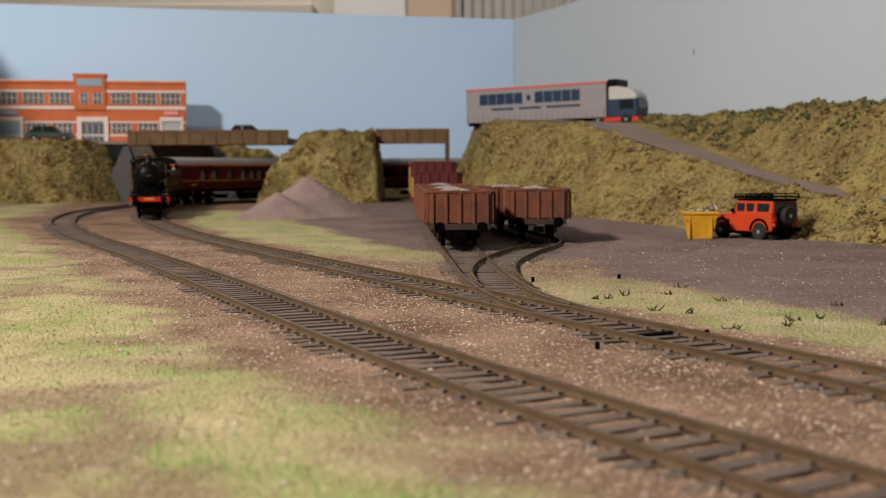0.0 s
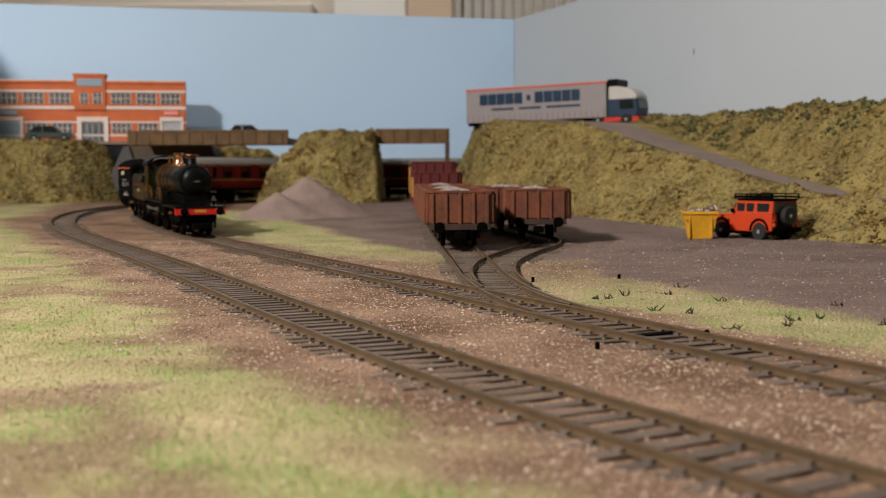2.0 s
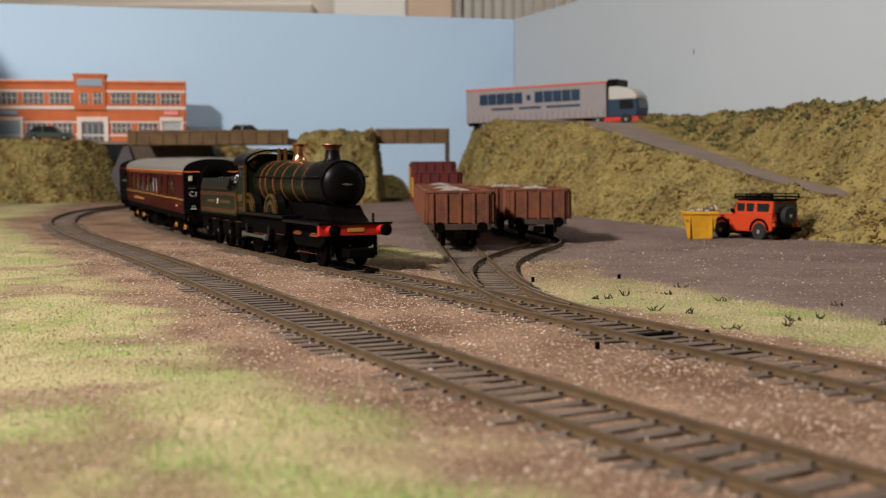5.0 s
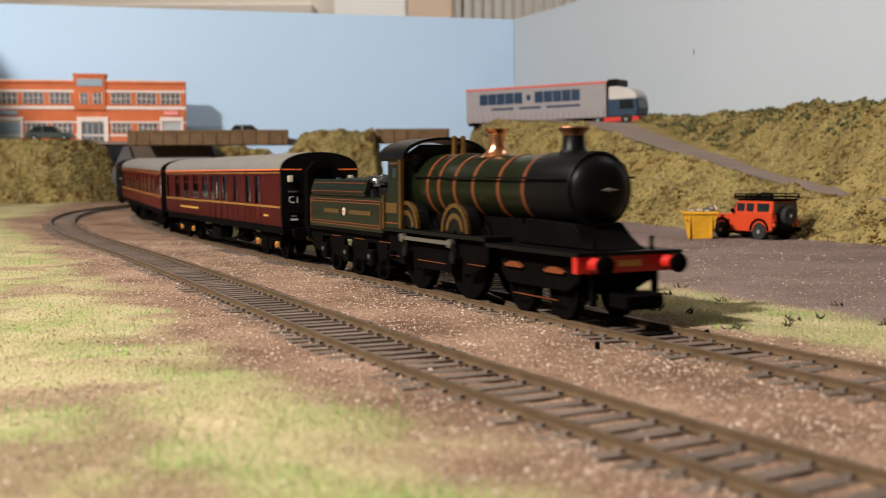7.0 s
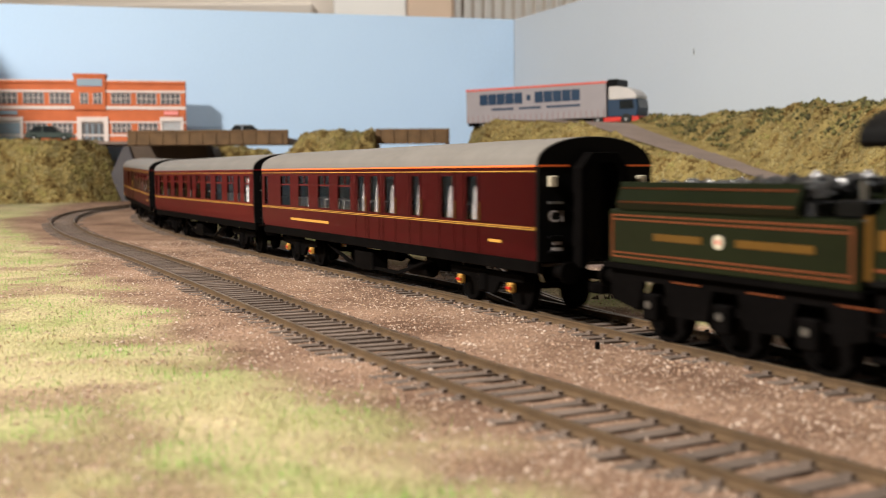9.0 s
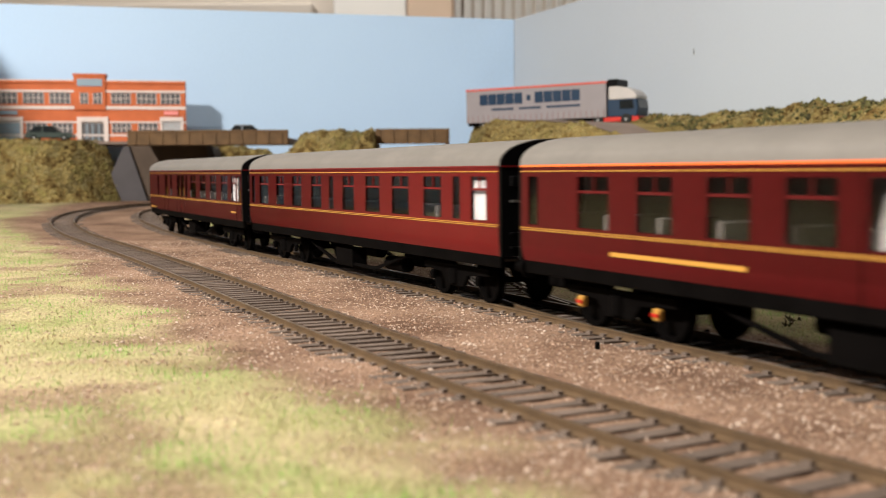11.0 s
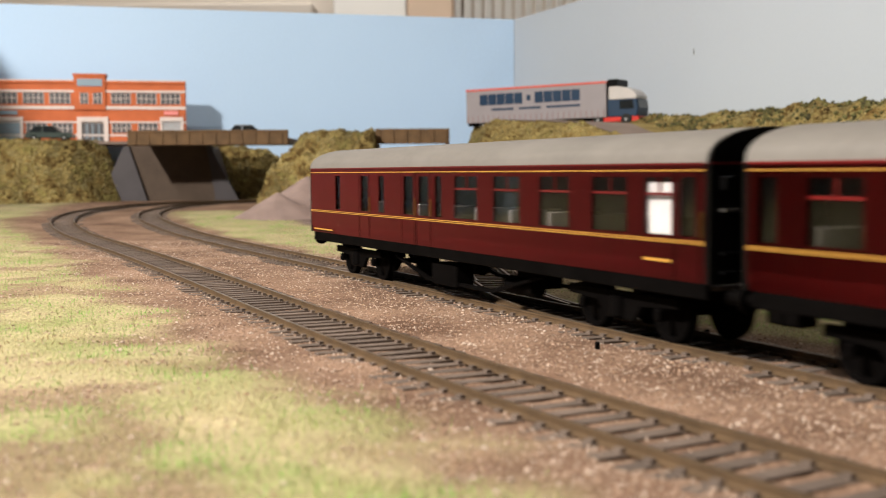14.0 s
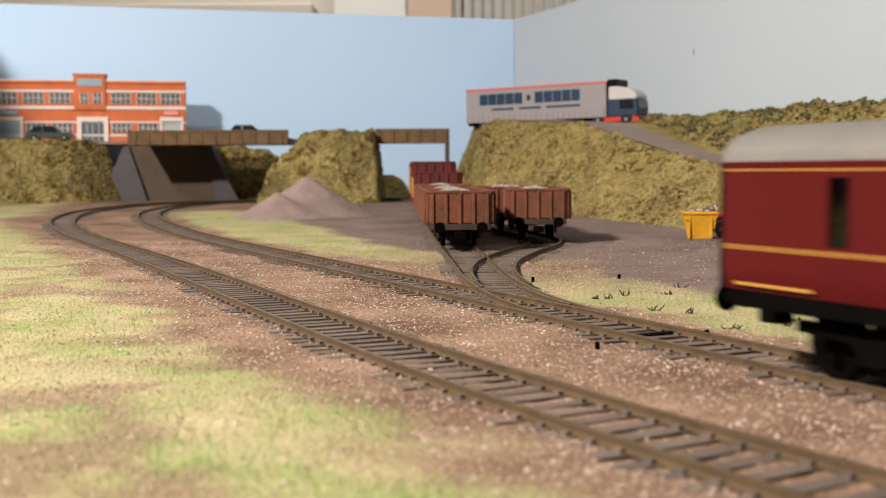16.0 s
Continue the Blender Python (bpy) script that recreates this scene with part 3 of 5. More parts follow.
    tagged(ob, "low grassy verge beyond the narrow bridge", "embankment", "", "structure")
    dress("bank_scatter", *g, z, np.ones_like(z), 1800, (0.9, 2.2), FOLIAGE, "straw and olive foam scatter on the verge")


# ---- backscene boards, bridges, room ----
CORNER = (105.0, 1650.0)
BOARD_TOP = 259.0


def board(name, p, q, material, label):
    a, b = Vector(p), Vector(q)
    ang = math.degrees(math.atan2(b.y - a.y, b.x - a.x))
    bm = bmesh.new()
    box(bm, 0, (b - a).length, 0, 6, -12, BOARD_TOP)
    solid(name, bm, material, label, "backscene board", m=mm(a.x, a.y, 0, ang), bevel=0.6)


def build_setting():
    lx, ly = -560 - 105, 1473 - 1650
    board("wall_left", (CORNER[0] + lx * 1.9, CORNER[1] + ly * 1.9), CORNER, SKY_L, "sky-blue painted backscene board")
    rx, ry = 240 - 105, 1313 - 1650
    board("wall_right", CORNER, (CORNER[0] + rx * 3.2, CORNER[1] + ry * 3.2), SKY_R, "pale grey-blue painted backscene board with small scuffs")
    for px, pz, w, h, m_ in ((2.25, 240, 3, 14, ROOMTAN), (2.42, 248, 4, 6, LORRYBLUE), (1.72, 165, 0.8, 6, WOOD)):
        bm = bmesh.new()
        box(bm, 0, w, -0.5, 0.2, pz, pz + h)
        solid("wall_mark", bm, m_, "small scuff mark on the backscene board", "mark", m=mm(CORNER[0] + rx * px * 0.72, CORNER[1] + ry * px * 0.72, 0, math.degrees(math.atan2(ry, rx))))
    # added board left of the view, raked to throw a shadow wedge on wall_left
    bm = bmesh.new()
    prism(bm, [(760, -12), (1452, -12), (1452, 262), (1169, 300), (760, 370)], "x", -612, -606)
    solid("wall_wing", bm, SKY_L, "unseen sky-blue board added to cast a raked shadow on the left backscene", "backscene board")
    # wide bridge
    br = thing("road_bridge", "wide brown-girdered road bridge over the double track", "bridge")
    bm = bmesh.new()
    box(bm, -361, -177, 1300, 1306, 72, 89)
    part("parapet_girder", bm, TIMBER, br, "dark brown timber-grained girder", 0.5)
    for x in np.arange(-352, -178, 15.2):
        bm = bmesh.new()
        box(bm, x, x + 1.6, 1298.6, 1300.2, 73, 88)
        part("girder_rib", bm, TIMBER, br)
    bm = bmesh.new()
    box(bm, -361, -177, 1298.9, 1300.0, 86.6, 88.9)
    part("girder_flange", bm, TIMBER, br)
    bm = bmesh.new()
    box(bm, -361, -177, 1306.2, 1420, 74, 80)
    part("deck", bm, ROADM, br)
    bm = bmesh.new()
    prism(bm, [(-405, 4), (-266, 4), (-288, 73.8), (-391, 73.8)], "y", 1398, 1460)
    part("abutment", bm, CONC, br, "dark brown-black abutment face")
    bm = bmesh.new()
    prism(bm, [(-424, 3), (-362, 3), (-385, 73.5), (-391, 73.5)], "y", 1390, 1395)
    part("wing_wall", bm, WING, br, "grey sloping wing wall")
    bm = bmesh.new()
    prism(bm, [(-290, 73), (-286, 73), (-250, 4), (-279, 4)], "y", 1392, 1397)
    part("wing_wall", bm, WING, br, "grey sloping wing wall")
    # narrow bridge
    br = thing("siding_bridge", "narrow brown-girdered bridge over the siding", "bridge")
    bm = bmesh.new()
    box(bm, -76, 8, 1288, 1294, 72, 89)
    part("parapet_girder", bm, TIMBER, br, "dark brown timber-grained girder", 0.5)
    for x in np.arange(-72, 6, 15.2):
        bm = bmesh.new()
        box(bm, x, x + 1.6, 1286.6, 1288.2, 73, 88)
        part("girder_rib", bm, TIMBER, br)
    for x0, x1 in ((-76, -74), (3, 8)):
        bm = bmesh.new()
        box(bm, x0, x1, 1289, 1340, 3, 71.8)
        part("pier", bm, CONC, br, "dark plank side wall")
    bm = bmesh.new()
    box(bm, -73.8, 2.8, 1294.2, 1298, 3, 9)
    part("threshold_beam", bm, CONC, br)
    # roadway on the upper level
    bm = bmesh.new()
    prism(bm, [(-1000, 1390), (-436, 1390), (-384, 1404), (-300, 1470), (-300, 1520), (-1000, 1400)], "z", 76, 79.5)
    solid("upper_road", bm, ROADM, "flat grey-brown road in front of the factory", "road")
    bm = bmesh.new()
    box(bm, -1185, 905, -705, 1722, -30, -16)
    solid("baseboard", bm, TIMBER, "brown timber baseboard under the layout", "baseboard")
    for x in (-1100, 820):
        for y in (-620, 1640):
            bm = bmesh.new()
            box(bm, x, x + 45, y, y + 45, -900, -30)
            solid("baseboard_leg", bm, TIMBER, "plain timber leg under the baseboard", "leg", "")
    # room shell
    bm = bmesh.new()
    box(bm, -2600, 2600, -2300, 3000, -905, -900)
    solid("floor", bm, CARPET, "dull brown carpet of the room", "floor")
    bm = bmesh.new()
    box(bm, -2600, 2600, -2300, 3000, 1500, 1510)
    solid("ceiling", bm, ROOMWHITE, "white painted room ceiling", "ceiling")
    for nm, q in (("wall_room_back", (-2600, 2600, 3000, 3060, -900, 1500)), ("wall_room_front", (-2600, 2600, -2360, -2300, -900, 1500)),
                  ("wall_room_left", (-2660, -2600, -2300, 3000, -900, 1500)), ("wall_room_right", (2600, 2660, -2300, 3000, -900, 1500))):
        bm = bmesh.new()
        box(bm, *q)
        solid(nm, bm, ROOMW, "cream painted room wall", "wall")
    # what shows above the boards: sill, white panel, tan curtain, vertical blind
    def at_back(px0, px1, y=2900):
        return [(p - 784) / 2000 * y for p in (px0, px1)]
    x0, x1 = at_back(-400, 560)
    bm = bmesh.new()
    box(bm, x0, x1, 2880, 2998, 420, 468)
    solid("trim", bm, ROOMW, "tan wooden ledge along the room wall", "ledge", bevel=6)
    bm = bmesh.new()
    box(bm, *at_back(594, 722), 2900, 2990, 300, 900)
    solid("window_frame_room", bm, ROOMWHITE, "white window reveal of the room", "window frame", bevel=4)
    bm = bmesh.new()
    box(bm, *at_back(722, 806), 2905, 2990, 300, 900)
    solid("curtain", bm, ROOMTAN, "tan hanging curtain at the room window", "curtain", "", bevel=8)
    bl = thing("vertical_blind", "white vertical slat blind at the room window", "blind")
    for x in np.arange(at_back(812, 812)[0], at_back(1085, 1085)[0], 26):
        bm = bmesh.new()
        box(bm, -10, 10, -1, 1, 300, 900)
        p = part("slat", bm, ROOMWHITE, bl)
        p.matrix_basis = mm(x, 2930, 0, 38)


# ---- loose scatter ----
def build_scatter():
    def spread(n, x0, x1, y0, y1):
        return RNG.uniform(x0, x1, n), y0 + (y1 - y0) * RNG.uniform(0, 1, n) ** 1.5
    x, y = spread(150000, -250, 260, 125, 700)
    keep = np.abs(x / y) < 0.44
    x, y = x[keep], y[keep]
    yard, turf = zones(x, y)
    d = np.minimum.reduce([MAIN.near(x, y), FRONT.near(x, y), SIDING.near(x, y), SPUR.near(x, y)])
    k = RNG.uniform(0, 1, len(x)) > np.maximum(yard * 0.93, turf * 0.82)
    k &= (d > 7.5) | (RNG.uniform(0, 1, len(x)) < 0.12)
    x, y = x[k], y[k]
    v, f = lumps(np.stack([x, y, ground_z(x, y) + 0.05], -1), RNG.uniform(0.16, 0.40, len(x)) * RNG.choice([0.8, 1, 1, 1, 1.6], len(x)), 0.6)
    tagged(raw("ballast_stones", v, f, STONES), "fine brown ballast stones beside the tracks", "ballast", "", "stuff")
    n = 1500
    x, y = RNG.uniform(20, 230, n), RNG.uniform(330, 680, n)
    yard, turf = zones(x, y)
    k = (yard > 0.5) & (turf < 0.4) & (SPUR.near(x, y) > 22)
    v, f = lumps(np.stack([x[k], y[k], ground_z(x[k], y[k])], -1), RNG.uniform(0.15, 0.55, k.sum()))
    tagged(raw("yard_grit", v, f, STONES), "scattered pale grit on the yard", "grit", "", "stuff")
    x, y = spread(420000, -400, 280, 125, 1000)
    keep = np.abs(x / y) < 0.45
    x, y = x[keep], y[keep]
    yard, turf = zones(x, y)
    thick = smooth(-0.3, 0.35, fbm(x, y, 20, 11.0))
    k = RNG.uniform(0, 1, len(x)) < turf ** 1.5 * (0.25 + 0.75 * thick) * 0.8
    x, y = x[k], y[k]
    v, f = blades(np.stack([x, y, ground_z(x, y) - 0.2], -1), RNG.uniform(0.8, 2.4, len(x)) * np.interp(y, [140, 300], [1.5, 1.0]), RNG.uniform(0.06, 0.13, len(x)), 1.3)
    tagged(raw("static_grass", v, f, GRASS), "short straw and green static grass tufts", "grass", "", "stuff")


build_ground()
build_tracks()
build_banks()
build_setting()
build_scatter()


# ---- wagons ----
def open_wagon(name, m, label, body_mat, top=29.5, length=76, width=34, loaded=True, stripe=None, group="open wagons on the sidings"):
    w = thing(name, label, "wagon", m, group)
    h, l = width / 2, length / 2
    for s in (-1, 1):
        bm = bmesh.new()
        box(bm, -l, l, s * h - 0.7, s * h + 0.7, 13, top)
        part("side", bm, body_mat, w, bevel=0.2)
        bm = bmesh.new()
        box(bm, -l - 0.4, l + 0.4, s * h - 1.1, s * h + 1.1, top - 1.0, top + 0.5)
        part("top_rail", bm, body_mat, w, bevel=0.25)
        for x in np.linspace(-l + 2, l - 2, 7):
            bm = bmesh.new()
            box(bm, x - 0.9, x + 0.9, s * (h + 0.7), s * (h + 1.9), 12.5, top - 1)
            part("stanchion", bm, body_mat, w, bevel=0.2)
        bm = bmesh.new()
        box(bm, s * l - 0.7, s * l + 0.7, -h + 0.8, h - 0.8, 13, top)
        part("end", bm, body_mat, w, bevel=0.2)
        bm = bmesh.new()
        box(bm, s * l - 1.1, s * l + 1.1, -h, h, top - 1.0, top + 0.5)
        part("end_rail", bm, body_mat, w, bevel=0.25)
        for y in (-0.84, -0.42, 0.0, 0.42, 0.84):
            bm = bmesh.new()
            box(bm, s * (l + 0.7), s * (l + 1.7), y * h - 0.7, y * h + 0.7, 12.5, top - 1)
            part("end_rib", bm, body_mat, w, bevel=0.2)
        bm = bmesh.new()
        box(bm, s * (l + 0.2), s * (l + 1.6), -h + 1, h - 1, 9.4, 12.6)
        part("headstock", bm, RUSTDK, w, bevel=0.2)
        for y in (-11, 11):
            bm = bmesh.new()
            lathe(bm, (s * (l + 1.4), y, 11), [(0, 1.6), (3, 1.2), (5, 1.2), (5.01, 2.9), (6, 2.9)], 14, (s, 0, 0))
            part("buffer", bm, BLACK, w, smooth=True)
        bm = bmesh.new()
        box(bm, s * (l + 1.2), s * (l + 5), -3, 3, 5, 8.6)
        part("coupling", bm, BLACK, w, bevel=0.4)
        bm = bmesh.new()
        box(bm, -l + 1, l - 1, s * 9.5 - 1, s * 9.5 + 1, 9.2, 12.9)
        part("solebar", bm, RUSTDK, w)
        for x in (-l * 0.56, l * 0.56):
            bm = bmesh.new()
            prism(bm, [(x - 6, 9.5), (x + 6, 9.5), (x + 2, 4), (x - 2, 4)], "y", s * 10.2, s * 11.4)
            part("axle_guard", bm, RUSTDK, w, bevel=0.2)
            bm = bmesh.new()
            lathe(bm, (x, s * 7.2, 6.6), [(0, 6.6), (2.2, 6.3)], 22, (0, s, 0))
            part("wheel", bm, BLACK, w)
    bm = bmesh.new()
    box(bm, -l, l, -h, h, 12.6, 14)
    part("floor", bm, RUSTDK, w)
    if loaded:
        n = 2600
        x, y = RNG.uniform(-l + 1, l - 1, n), RNG.uniform(-h + 1, h - 1, n)
        z = top - 3.6 + 4.6 * np.maximum(np.exp(-((x - l * .45) ** 2 + y ** 2) / 210), np.exp(-((x + l * .45) ** 2 + y ** 2) / 210)) - 1.5 * (np.abs(y) / h) ** 2
        v, f = lumps(np.stack([x, y, z], -1), RNG.uniform(0.35, 0.8, n))
        ob = raw("stone_load", v, f, LOAD)
        ob.parent = w
        ob["label"] = "heaped pale grey stone load"
        bm = bmesh.new()
        box(bm, -l + 0.8, l - 0.8, -h + 0.8, h - 0.8, 14, top - 4.4)
        part("load_bed", bm, HEAP, w)
    if stripe:
        for s in (-1, 1):
            bm = bmesh.new()
            box(bm, -l + 1, l - 1, s * (h + 1.9), s * (h + 2.2), 18, top - 4)
            part("side_band", bm, stripe, w, "orange-yellow painted band")
    return w


def on_line(line, s, turn=0.0):
    x, y, z, th = line.at(s)
    return mm(x, y, z, math.degrees(th) + turn)


def build_wagons():
    lab = "rust-brown steel open wagon heaped with grey stone"
    w = open_wagon("open_wagon", on_line(SIDING, 362), lab, RUST)
    copy_thing(w, on_line(SIDING, 448))
    copy_thing(w, on_line(SIDING, 534))
    open_wagon("open_wagon", on_line(SIDING, 622), "tall dull red open wagon with an orange band on the siding", REDWAG, 37, 74, 33, False, YELLOW)
    open_wagon("open_wagon", on_line(SIDING, 710), "tall dull red open wagon standing behind the stone wagons", REDWAG, 44, 76, 34, False, YELLOW)
    copy_thing(w, mm(56, 684, 0, 88))
    copy_thing(w, mm(43, 768, 0, 99))


# ---- gravel heap, skip, car ----
def build_heap():
    g = np.meshgrid(np.linspace(-190, -45, 70), np.linspace(915, 1075, 60), indexing="ij")
    h1 = 38 * np.clip(1 - np.hypot((g[0] + 119) / 60, (g[1] - 1000) / 62), 0, 1)
    h2 = 25 * np.clip(1 - np.hypot((g[0] + 139) / 42, (g[1] - 955) / 44), 0, 1)
    h = np.log(np.exp(h1 / 2.5) + np.exp(h2 / 2.5)) * 2.5 - 2.5 * math.log(2)
    z = ramp(g[1]) - 3.2 + h + (fbm(g[0], g[1], 12, 3.0) * 0.8 + fbm(g[0], g[1], 4, 5.0) * 0.4) * np.clip(h, 0, 1)
    ob = raw("spoil_mound", np.stack([*g, z], -1).reshape(-1, 3), grid_faces(70, 60), HEAP, True)
    tagged(ob, "twin-peaked mauve-grey mound of fine spoil in the yard", "mound")


def build_skip():
    t = thing("skip", "yellow rubbish skip filled with rubble beside the car", "skip", mm(157, 690, -2.0, -10))
    bm = bmesh.new()
    v = []
    for z, a, b in ((0, 7.0, 6), (16.5, 10.6, 8.4)):
        v.append([bm.verts.new(p) for p in ((-a, -b, z), (a, -b, z), (a, b, z), (-a, b, z))])
    for z, a, b in ((16.5, 9.9, 7.7), (11, 9.0, 6.9)):
        v.append([bm.verts.new(p) for p in ((-a, -b, z), (a, -b, z), (a, b, z), (-a, b, z))])
    for a, b in zip(v, v[1:]):
        for i in range(4):
            bm.faces.new((a[i], a[(i + 1) % 4], b[(i + 1) % 4], b[i]))
    bm.faces.new(v[0][::-1])
    bm.faces.new(v[3])
    part("tub", bm, SKIPY, t)
    for y in (-1, 1):
        bm = bmesh.new()
        box(bm, -10.9, 10.9, y * 8.5 - 0.6, y * 8.5 + 0.6, 15.2, 17.0)
        part("rim", bm, SKIPY, t, bevel=0.2)
        for x in (-6.5, 6.5):
            bm = bmesh.new()
            prism(bm, [(x - 0.5, 1), (x + 0.5, 1), (x + 0.7, 14.7), (x - 0.7, 14.7)], "y", y * 6.4, y * 8.3)
            part("rib", bm, SKIPY, t)
        for x in (-8.4, 8.4):
            bm = bmesh.new()
            cyl(bm, (x, y * 7.2, 12.5), (x, y * 9, 12.5), 0.8, n=8)
            part("lifting_lug", bm, SKIPY, t)
    n = 260
    x, y = RNG.uniform(-8.6, 9.4, n), RNG.uniform(-6.6, 6.6, n)
    v, f = lumps(np.stack([x, y, 14 + RNG.uniform(0, 6.0, n) * (0.7 + 0.03 * x)], -1), RNG.uniform(0.8, 2.2, n))
    ob = raw("rubble", v, f, RUBBLE)
    ob.parent = t
    ob["label"] = "mixed brown and pale rubble"


def car_wheel(parent, x, y, r, w, s, name="wheel"):
    bm = bmesh.new()
    lathe(bm, (x, y, r), [(0, r * 0.6), (0, r * 0.9), (w * 0.2, r), (w * 0.8, r), (w, r * 0.9), (w, r * 0.6)], 24, (0, s, 0))
    p = part(name, bm, TYRE, parent, smooth=True)
    bm = bmesh.new()
    lathe(bm, (x, y, r), [(w * 0.6, r * 0.6), (w * 0.96, r * 0.58), (w * 0.9, r * 0.3), (w * 1.05, r * 0.2), (w * 1.05, 0.01)], 16, (0, s, 0))
    part("rim", bm, RIM, p, "silver alloy rim")


def build_car():
    """Boxy off-road car seen from behind; x forward, y left."""
    t = thing("off_road_car", "orange-red boxy off-road car with a black roof rack", "car", mm(191, 694, -2.4, 121))
    bm = bmesh.new()
    prism(bm, [(-25, 6), (-25, 15.5), (6, 15.5), (7, 16), (24.5, 15.2), (25.5, 13), (25.5, 6.5), (22, 5.2), (-22, 5.2)], "y", -11.5, 11.5)
    part("body", bm, CARORANGE, t, bevel=0.5)
    bm = bmesh.new()
    v = [[bm.verts.new(p) for p in ((-25, -a, z), (b, -a, z), (b, a, z), (-25, a, z))] for z, a, b in ((15.4, 11.3, 7.5), (23.8, 10.2, 3.5))]
    for i in range(4):
        bm.faces.new((v[0][i], v[0][(i + 1) % 4], v[1][(i + 1) % 4], v[1][i]))
    bm.faces.new(v[0][::-1])
    bm.faces.new(v[1])
    part("cabin", bm, CARORANGE, t, bevel=0.5)
    bm = bmesh.new()
    box(bm, -25.4, 4, -10.4, 10.4, 23.7, 25)
    part("roof", bm, BLACK, t, "black roof", 0.4)
    for s in (-1, 1):
        for x0, x1 in ((-22.5, -13), (-10.5, -4.5), (-3, 3.2)):
            bm = bmesh.new()
            box(bm, x0, x1, s * 10.55, s * 11.2, 16.8, 22.2)
            p = part("side_window", bm, DKGLASS, t, bevel=0.2)
            p.matrix_basis = mm(0, -s * 0.15, 0)
        for x in (-15.5, 15.5):
            car_wheel(t, x, s * 8.2, 5.4, 4.2, s)
            bm = bmesh.new()
            for i in range(8):
                a0, a1 = math.pi * i / 8, math.pi * (i + 1) / 8
                prism(bm, [(x + 6.3 * math.cos(a0), 6 + 6.3 * math.sin(a0)), (x + 7.4 * math.cos(a0), 6 + 7.4 * math.sin(a0)), (x + 7.4 * math.cos(a1), 6 + 7.4 * math.sin(a1)), (x + 6.3 * math.cos(a1), 6 + 6.3 * math.sin(a1))], "y", s * 11.2, s * 12.3)
            part("wheel_arch", bm, BLACK, t)
        bm = bmesh.new()
        box(bm, 4.5, 6, s * 11.6, s * 14, 16.5, 19)
        part("wing_mirror", bm, BLACK, t, bevel=0.3)
        for z in (9.5, 12):
            bm = bmesh.new()
            cyl(bm, (-25, s * 9.6, z), (-25.8, s * 9.6, z), 0.9, n=12)
            part("tail_light", bm, LORRYRED if z > 10 else ORANGE, t)
        bm = bmesh.new()
        cyl(bm, (-26, s * 11.2, 27.8), (5, s * 11.2, 27.8), 0.45, n=6)
        part("rack_rail", bm, BLACK, t)
        bm = bmesh.new()
        cyl(bm, (-26, s * 11.2, 25.8), (5, s * 11.2, 25.8), 0.45, n=6)
        part("rack_rail", bm, BLACK, t)
        for x in (-25, -15, -5, 4.5):
            bm = bmesh.new()
            cyl(bm, (x, s * 11.2, 24.4), (x, s * 11.2, 27.8), 0.4, n=6)
            part("rack_post", bm, BLACK, t)
    for x in np.linspace(-26, 5, 8):
        bm = bmesh.new()
        cyl(bm, (x, -11.2, 26.4), (x, 11.2, 26.4), 0.4, n=6)
        part("rack_bar", bm, BLACK, t)
    bm = bmesh.new()
    box(bm, -25.9, -24.9, -9.2, 9.2, 16.5, 22.8)
    part("rear_window", bm, DKGLASS, t, bevel=0.2)
    bm = bmesh.new()
    box(bm, -25.7, -25, -5.5, 7.5, 7.5, 16.2)
    part("rear_door", bm, SATIN, t, "black rear door panel", 0.2)
    bm = bmesh.new()
    lathe(bm, (-25.6, 0, 15), [(0, 3.4), (0, 5), (0.9, 5.6), (3, 5.6), (3.8, 5), (3.8, 3.4)], 26, (-1, 0, 0))
    p = part("spare_wheel", bm, TYRE, t, smooth=True)
    bm = bmesh.new()
    lathe(bm, (-25.6, 0, 15), [(2, 3.4), (3.6, 3.2), (3.2, 1.4), (4, 0.9), (4, 0.01)], 18, (-1, 0, 0))
    part("rim", bm, RIM, p)
    for x, nm in ((-26.5, "rear_bumper"), (26.2, "front_bumper")):
        bm = bmesh.new()
        box(bm, x - 1, x + 1, -11.5, 11.5, 5.4, 8)
        part(nm, bm, BLACK, t, bevel=0.3)
    bm = bmesh.new()
    box(bm, -24, 24, -9.5, 9.5, 3.4, 5.6)
    part("chassis", bm, BLACK, t)
    bm = bmesh.new()
    prism(bm, [(8.4, 16.5), (9.0, 16.5), (5.4, 22.6), (4.8, 22.6)], "y", -9.4, 9.4)
    part("windscreen", bm, DKGLASS, t)


def small_car(name, label, paint, m):
    t = thing(name, label, "car", m)
    bm = bmesh.new()
    prism(bm, [(-27, 3.5), (-27.5, 9), (-24, 11), (25, 10), (28, 7.5), (28, 3.5)], "y", -11, 11)
    part("body", bm, paint, t, bevel=0.8)
    bm = bmesh.new()
    prism(bm, [(-23, 10.5), (-16, 17.5), (5, 17.5), (14, 10.3)], "y", -9.6, 9.6)
    part("cabin", bm, DKGLASS, t, "dark glazed cabin", 0.7)
    bm = bmesh.new()
    prism(bm, [(-16.5, 17.2), (-15.5, 18.2), (4, 18.2), (6, 17.2)], "y", -9.8, 9.8)
    part("roof", bm, paint, t, bevel=0.4)
    for s in (-1, 1):
        bm = bmesh.new()
        prism(bm, [(-8, 10.5), (-6.4, 10.5), (-6.4, 17.5), (-8, 17.5)], "y", s * 9.5, s * 10.1)
        part("door_pillar", bm, paint, t)
        for x in (-17, 18):
            car_wheel(t, x, s * 8.2, 4.2, 2.8, s)
    return t


